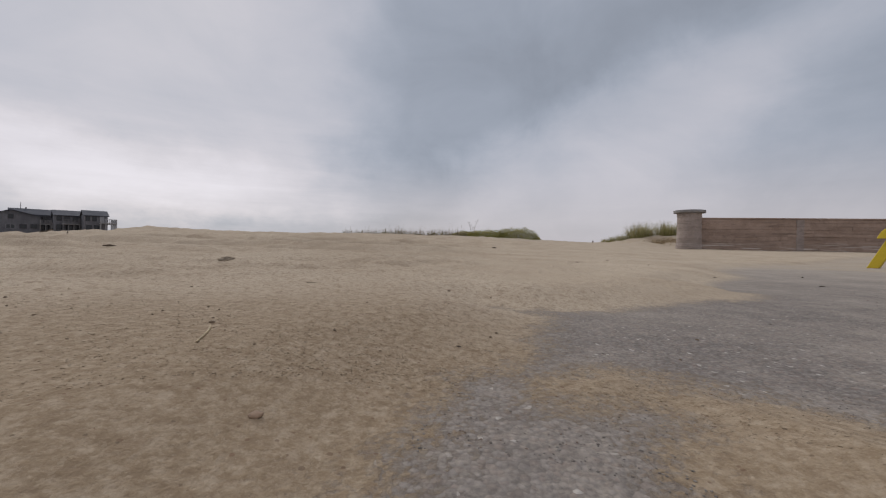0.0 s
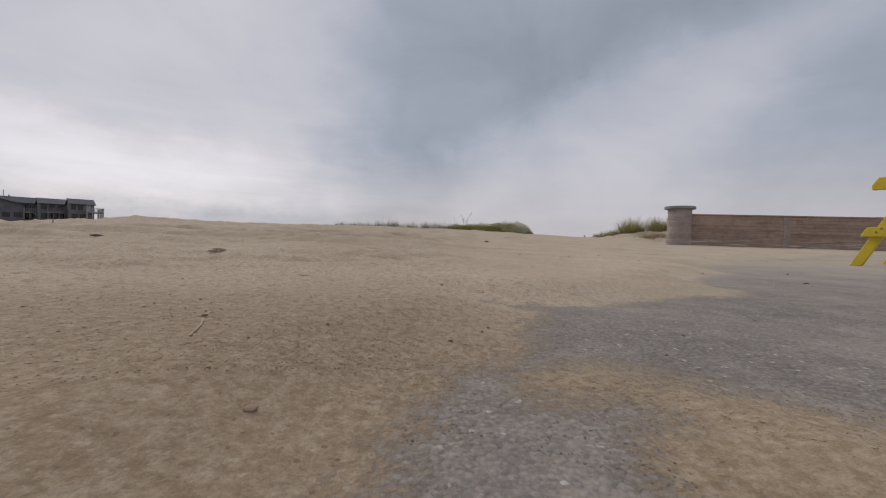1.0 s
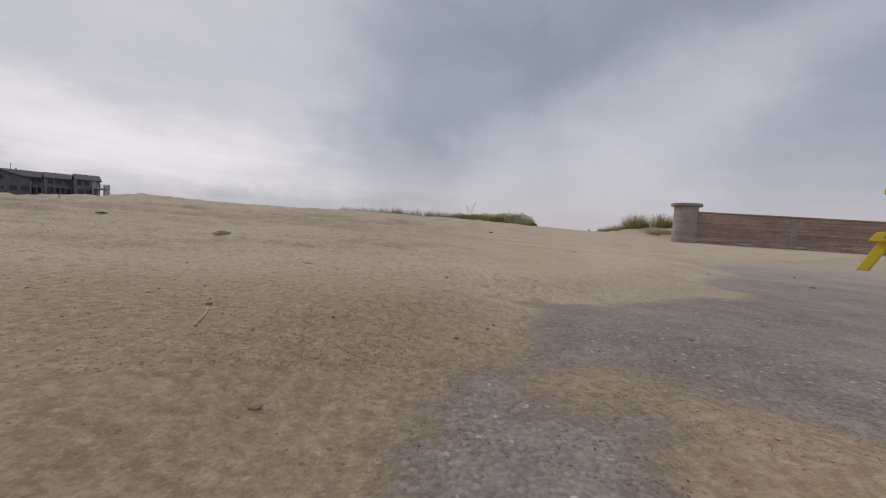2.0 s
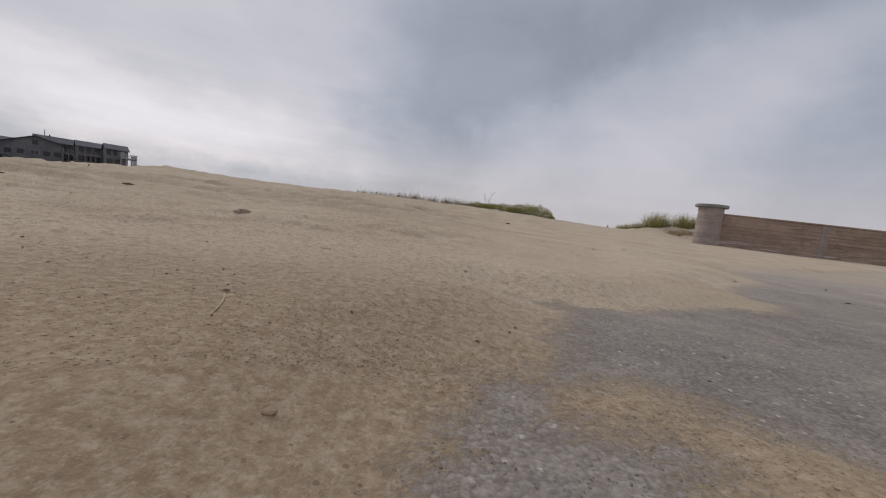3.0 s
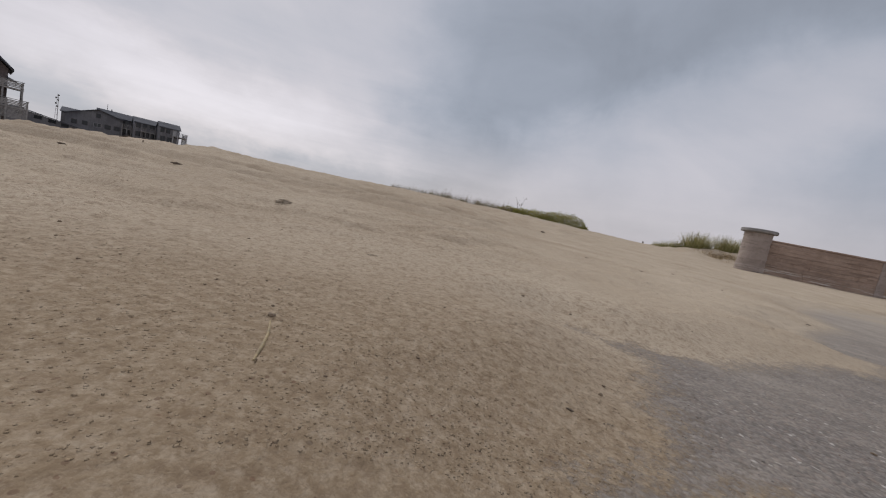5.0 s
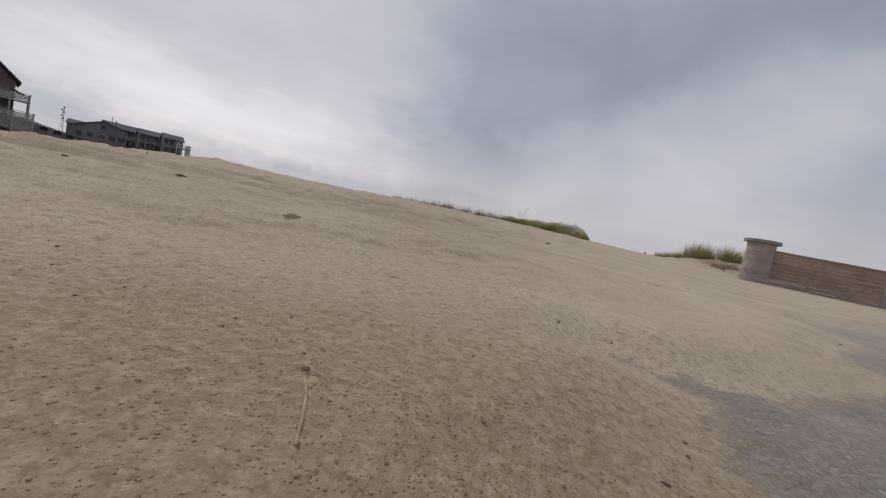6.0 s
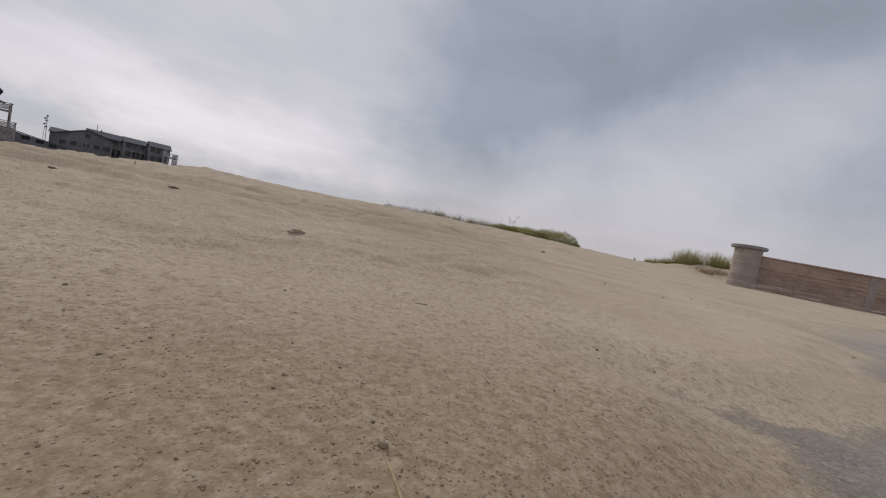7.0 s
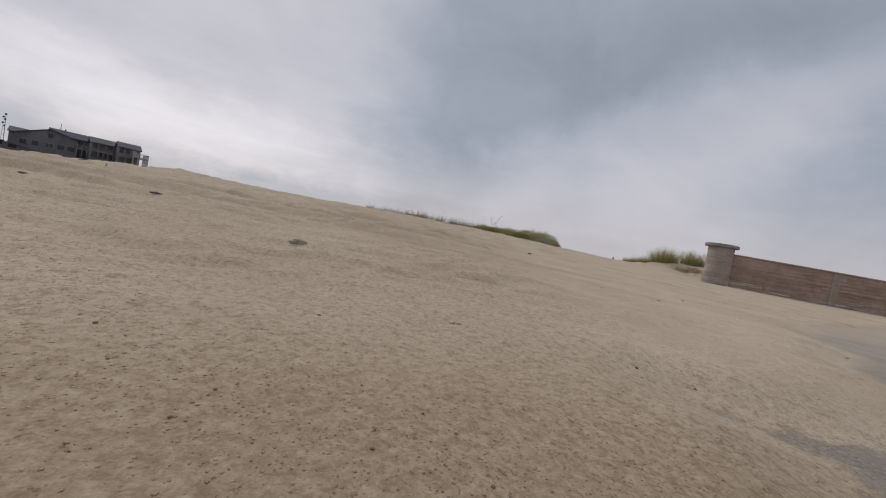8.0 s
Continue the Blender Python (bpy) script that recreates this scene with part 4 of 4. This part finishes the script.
def build_mast(x, y, z0, high, wide, name, label, red):
    mast = thing(name, label, "mast", pose(x, y, z0))
    for k in range(3):
        a = 2.094 * k
        foot, tip = (wide * math.cos(a), wide * math.sin(a), 0), (wide * 0.3 * math.cos(a), wide * 0.3 * math.sin(a), high)
        part("leg", rod(bmesh.new(), [foot, tip], [0.09, 0.06], 5), RUST, mast)
    n = int(high / 3)
    for k in range(n):
        z = high * (k + 0.5) / n
        s = wide * (1 - 0.7 * z / high)
        ring = [(s * math.cos(2.094 * i), s * math.sin(2.094 * i), z) for i in range(3)]
        bm = bmesh.new()
        for i in range(3):
            rod(bm, [ring[i], ring[(i + 1) % 3]], [0.07, 0.07], 4)
        part("brace", bm, MAST_RED if k % 2 else RUST, mast)
    if red:
        for k, (dx, z) in enumerate(((0.7, 0.98), (-0.6, 0.90), (0.6, 0.84), (-0.6, 0.74), (0.5, 0.66))):
            drum = rod(bmesh.new(), [(dx, -0.6, high * z), (dx, -0.1, high * z)], [0.45, 0.4], 14)
            part("dish", drum, TRIM_DARK, mast)


build_mast(-254.5, 200.0, -1.0, 19.6, 0.9, "radio_mast", "lattice radio mast with dark dish aerials, far behind the houses", True)
build_mast(-222.5, 200.0, -1.0, 19.6, 0.26, "aerial_pole", "thin grey aerial pole behind the apartment block", False)


# ---- stones, twigs and litter on the sand ----
def stone_mesh(seed, size, flat):
    rng = random.Random(seed)
    bm = bmesh.new()
    bmesh.ops.create_icosphere(bm, subdivisions=2, radius=size / 2)
    for v in bm.verts:
        d = 1 + 0.35 * noise.noise(v.co * (2.2 / size) + Vector((seed * 1.7, 0, 0))) + rng.uniform(-0.05, 0.05)
        v.co = Vector((v.co.x * d, v.co.y * d * 0.8, v.co.z * d * flat))
    return bm


# x, y, size in metres
PEBBLES = [
    (-0.2188, 0.2219, 0.0026), (-0.1122, 0.2282, 0.0026), (-0.0558, 0.2139, 0.0020), (0.0705, 0.5480, 0.0045), (0.1800, 0.2850, 0.0036),
    (-0.0778, 0.2768, 0.0030), (-0.2090, 0.3400, 0.0032), (-0.2298, 0.3126, 0.0026), (-0.1849, 0.2680, 0.0021), (-0.1444, 0.2535, 0.0022),
    (-0.1381, 0.2511, 0.0024), (-0.2672, 0.2305, 0.0022), (-0.3778, 0.3297, 0.0030), (-0.2280, 0.2396, 0.0024), (-0.0416, 0.2603, 0.0018),
    (0.2349, 0.5863, 0.0028), (0.0720, 0.5794, 0.0030), (0.0059, 0.5345, 0.0034), (-0.2276, 0.2987, 0.0028),
    (-0.3141, 0.2929, 0.0032), (-0.424, 0.369, 0.0046), (-0.313, 0.321, 0.0030), (-0.3569, 0.6229, 0.0034), (-0.2476, 0.3570, 0.0024),
    (-0.0749, 0.3804, 0.0032), (-0.175, 0.291, 0.0034), (-0.191, 0.326, 0.0030), (-0.166, 0.275, 0.0062), (0.050, 0.344, 0.0046), (0.042, 0.325, 0.0050), (0.236, 0.350, 0.0050), (0.010, 0.556, 0.0058), (-0.323, 0.49, 0.0050),
]


def lay_pebbles():
    for k, (x, y, size) in enumerate(PEBBLES):
        ob = part("pebble", stone_mesh(k, size * 0.72, 0.5), STONE)
        ob.matrix_world = pose(x, y, stand(x, y) + size * 0.08, 0, 0, 40 * k)
        tagged(ob, "small dark pebble lying on the sand", "pebble", "pebbles on the sand")
    ob = part("pebble", stone_mesh(77, 0.0062, 0.45), RUST_STONE)
    ob.matrix_world = pose(-0.077, 0.159, stand(-0.077, 0.159) + 0.0006, 0, 0, 12)
    tagged(ob, "rounded red-brown pebble half sunk in sand", "pebble", "pebbles on the sand")


lay_pebbles()


def lay_litter(x, y, wide, deep, bits, seed):
    """A flat crumbling knot of dry weed: bits and short stalks about an open middle."""
    rng = random.Random(seed)
    clump = thing("weed_litter", "small crumbling knot of dry dark weed on rippled sand", "dry weed", pose(x, y, stand(x, y)), group="dry weed knots")
    crumbs, stalks = bmesh.new(), bmesh.new()
    for k in range(bits):
        a = 6.283 * k / bits + rng.uniform(-0.3, 0.3)
        q = rng.uniform(0.15, 1.0)
        bx, by = wide * q * math.cos(a), deep * q * math.sin(a)
        bz = stand(x + bx, y + by) - stand(x, y)
        size = wide * rng.uniform(0.14, 0.34)
        m = Matrix.Translation((bx, by, bz + size * 0.15)) @ Matrix.Rotation(a, 4, "Z") @ Matrix.Diagonal((size, size * rng.uniform(0.4, 0.8), size * 0.45, 1))
        bmesh.ops.create_icosphere(crumbs, subdivisions=1, radius=0.6, matrix=m)
        if k % 2 == 0:
            t = rng.uniform(0, 6.28)
            c = Vector((math.cos(t), math.sin(t), 0)) * wide * rng.uniform(0.2, 0.45)
            o = Vector((bx, by, bz + size * 0.25))
            rod(stalks, [o - c, o + Vector((0, 0, size * 0.3)), o + c], [wide * 0.03, wide * 0.045, wide * 0.02], 4)
    for v in crumbs.verts:
        v.co += Vector((rng.uniform(-1, 1), rng.uniform(-1, 1), rng.uniform(-1, 1))) * wide * 0.03
    part("crumbs", crumbs, LITTER, clump)
    part("stalks", stalks, LITTER, clump)


lay_litter(-0.560, 0.984, 0.019, 0.014, 60, 5)
lay_litter(-0.193, 0.560, 0.0070, 0.005, 16, 6)
lay_litter(0.037, 0.290, 0.0045, 0.003, 7, 9)


def lay_twig():
    a, b = (-0.163, 0.268), (-0.142, 0.222)
    za, zb = stand(*a), stand(*b)
    twig = thing("straw_stem", "broken dull golden straw stem half sunk in the sand", "twig", pose(a[0], a[1], za))
    d = Vector((b[0] - a[0], b[1] - a[1], zb - za))
    side = Vector((-d.y, d.x, 0)).normalized()
    pts = [d * t + side * (0.0012 * math.sin(4 * t)) + Vector((0, 0, 0.0001)) for t in (0, 0.15, 0.4, 0.7, 0.9, 1.0)]
    part("stem", rod(bmesh.new(), pts, [0.0005, 0.0007, 0.0008, 0.0008, 0.0007, 0.0005], 8), STEM, twig)
    part("broken_end", rod(bmesh.new(), [d * 0.985, d * 1.05 + Vector((0, 0, 0.0003))], [0.0007, 0.0002], 5), BARK, twig)


lay_twig()


def lay_driftwood():
    rows = [(-1.50, 1.71, 0.088, 0.016, 6, 0), (-2.2, 2.6, 0.03, 0.010, 40, 0), (-2.25, 2.24, 0.10, 0.009, -50, 32), (-1.94, 1.58, 0.05, 0.016, 20, 0), (-5.38, 5.14, 0.30, 0.03, 12, 14), (-4.43, 4.48, 0.16, 0.02, -40, 20),
            (0.795, 1.109, 0.022, 0.0035, 15, 0), (0.94, 0.94, 0.030, 0.0045, 5, 0), (1.207, 1.273, 0.011, 0.007, 0, 0), (0.55, 4.07, 0.07, 0.022, 20, 0), (0.80, 1.48, 0.016, 0.004, 5, 0), (-2.01, 5.12, 0.10, 0.03, -8, 0),
            (0.0135, 0.289, 0.007, 0.0022, -30, 0), (0.75, 1.73, 0.02, 0.005, -6, 0), (0.345, 1.547, 0.016, 0.004, 12, 0), (0.537, 1.517, 0.02, 0.004, -10, 0)]
    for k, (x, y, length, thick, turn, rise_deg) in enumerate(rows):
        rng = random.Random(k + 50)
        length, thick = length * 0.65, thick * 0.6
        pts = [((t - 0.5) * length, rng.uniform(-0.06, 0.06) * length, rng.uniform(0.0, 0.05) * length) for t in (0, 0.25, 0.5, 0.75, 1.0)]
        bm = rod(bmesh.new(), pts, [thick * 0.25, thick * 0.45, thick * 0.5, thick * 0.42, thick * 0.2], 6)
        ob = part("driftwood", bm, DRIFT)
        ob.matrix_world = pose(x, y, stand(x, y) + thick * 0.28, 0, -rise_deg, turn)
        tagged(ob, "dark dry scrap of driftwood lying on the sand", "driftwood", "driftwood scraps")


lay_driftwood()


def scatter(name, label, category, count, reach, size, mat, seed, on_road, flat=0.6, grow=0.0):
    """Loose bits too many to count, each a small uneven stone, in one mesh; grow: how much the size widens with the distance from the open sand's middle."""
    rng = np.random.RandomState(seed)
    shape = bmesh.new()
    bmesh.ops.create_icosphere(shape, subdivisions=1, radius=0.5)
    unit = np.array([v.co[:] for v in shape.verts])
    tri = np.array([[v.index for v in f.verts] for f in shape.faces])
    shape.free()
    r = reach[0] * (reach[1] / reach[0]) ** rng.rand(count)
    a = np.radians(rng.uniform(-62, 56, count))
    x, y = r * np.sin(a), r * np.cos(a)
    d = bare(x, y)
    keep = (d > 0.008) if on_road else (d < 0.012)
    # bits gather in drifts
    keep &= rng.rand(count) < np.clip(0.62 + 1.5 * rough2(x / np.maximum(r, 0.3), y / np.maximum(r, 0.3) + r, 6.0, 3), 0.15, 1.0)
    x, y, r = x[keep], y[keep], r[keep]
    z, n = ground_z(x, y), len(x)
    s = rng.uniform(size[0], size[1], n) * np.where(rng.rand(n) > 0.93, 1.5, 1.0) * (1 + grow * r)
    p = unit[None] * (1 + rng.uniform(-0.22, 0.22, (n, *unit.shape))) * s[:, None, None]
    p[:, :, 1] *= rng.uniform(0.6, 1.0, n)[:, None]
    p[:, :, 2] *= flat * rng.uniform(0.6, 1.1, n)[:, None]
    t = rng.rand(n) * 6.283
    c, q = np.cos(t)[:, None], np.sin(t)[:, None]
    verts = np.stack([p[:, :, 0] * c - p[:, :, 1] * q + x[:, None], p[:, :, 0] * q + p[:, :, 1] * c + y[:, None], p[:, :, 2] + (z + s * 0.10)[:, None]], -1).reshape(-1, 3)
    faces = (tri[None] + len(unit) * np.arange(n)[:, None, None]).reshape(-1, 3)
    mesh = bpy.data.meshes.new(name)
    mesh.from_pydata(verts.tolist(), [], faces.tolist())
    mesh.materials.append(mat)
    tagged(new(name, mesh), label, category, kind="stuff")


def make_bits(name, colours):
    mat, n = material(name)
    isle = n.add("ShaderNodeNewGeometry").outputs["Random Per Island"]
    ramp = n.add("ShaderNodeValToRGB", {0: isle})
    ramp.color_ramp.interpolation = "CONSTANT"
    while len(ramp.color_ramp.elements) < len(colours):
        ramp.color_ramp.elements.new(0.5)
    for k, c in enumerate(colours):
        ramp.color_ramp.elements[k].position, ramp.color_ramp.elements[k].color = k / len(colours), rgb(*c)
    finish(n, n.mix(n.ramp(n.noise(where(n), 900.0, 2.0), 0.3, 0.7, 0.0, 0.3), ramp.outputs[0], rgb(0.1, 0.09, 0.08)), 0.85, None, gloss=0.2)
    return mat


GRIT = make_bits("road_grit", [(0.15, 0.136, 0.12), (0.20, 0.188, 0.166), (0.24, 0.22, 0.195), (0.17, 0.152, 0.133), (0.20, 0.148, 0.115), (0.25, 0.23, 0.203), (0.16, 0.14, 0.125), (0.22, 0.192, 0.167)])
SPECKS = make_bits("sand_specks", [(0.18, 0.13, 0.085), (0.20, 0.145, 0.09), (0.23, 0.17, 0.11), (0.13, 0.10, 0.07), (0.26, 0.20, 0.13), (0.21, 0.13, 0.08)])
scatter("road_grit", "worn grey stone chips standing out of the asphalt", "gravel", 5200, (0.15, 1.3), (0.0006, 0.0013), GRIT, 1, True, 0.35, 0.8)
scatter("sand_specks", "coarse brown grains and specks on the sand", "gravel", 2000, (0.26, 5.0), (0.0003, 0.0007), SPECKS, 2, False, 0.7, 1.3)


def strew_clods(count):
    """A cover of small crusted clods of the same sand, too many to count, from near the eye out to the ledges."""
    rng = np.random.RandomState(4)
    r = 0.21 * (7.0 / 0.21) ** rng.rand(count)
    a = np.radians(rng.uniform(-64, 56, count))
    x, y = r * np.sin(a), r * np.cos(a)
    d = bare(x, y)
    smooth = step(a, -0.16, 0.26) * step(r, 0.42, 0.85)
    keep = (d < 0.012) & (rng.rand(count) > 0.85 * smooth) & (rng.rand(count) < np.clip(0.7 + 1.2 * rough2(a * 4, np.log(r) * 4, 1.0, 3), 0.25, 1.0))
    x, y, r, d = x[keep], y[keep], r[keep], d[keep]
    n, z = len(x), ground_z(x, y, d)
    s = rng.uniform(0.0005, 0.0012, n) * (1 + 1.4 * r) * np.where(rng.rand(n) > 0.97, 1.5, 1.0)
    unit = np.array([(0.5, 0, 0), (0, 0.5, 0), (-0.5, 0, 0), (0, -0.5, 0), (0, 0, 0.5), (0, 0, -0.5)])
    tri = np.array([(0, 1, 4), (1, 2, 4), (2, 3, 4), (3, 0, 4), (1, 0, 5), (2, 1, 5), (3, 2, 5), (0, 3, 5)])
    p = (unit[None] + rng.uniform(-0.13, 0.13, (n, 6, 3))) * s[:, None, None]
    p[:, :, 2] *= ((0.14 + 0.24 * step(r, 0.3, 1.2)) * rng.uniform(0.6, 1.3, n))[:, None]
    t = rng.rand(n) * 6.283
    c, q = np.cos(t)[:, None], np.sin(t)[:, None]
    verts = np.stack([p[:, :, 0] * c - p[:, :, 1] * q + x[:, None], p[:, :, 0] * q + p[:, :, 1] * c + y[:, None], p[:, :, 2] + (z + s * 0.02)[:, None]], -1).reshape(-1, 3)
    faces = (tri[None] + 6 * np.arange(n)[:, None, None]).reshape(-1, 3)
    mesh = bpy.data.meshes.new("sand_clods")
    mesh.from_pydata(verts.tolist(), [], faces.tolist())
    mesh.attributes.new("asphalt", "FLOAT", "POINT").data.foreach_set("value", np.full(6 * n, -0.2, np.float32))
    mesh.attributes.new("loose", "FLOAT", "POINT").data.foreach_set("value", np.ones(6 * n, np.float32))
    mesh.polygons.foreach_set("use_smooth", [True] * len(mesh.polygons))
    mesh.materials.append(GROUND)
    tagged(new("sand_clods", mesh), "small crusted clods and grains of tan sand", "sand", kind="stuff")


strew_clods(70000)
scatter("shell_chips", "pale shell chips among the asphalt stones", "shell", 110, (0.14, 1.4), (0.0009, 0.0020), SHELL, 3, True, 0.35, 0.6)
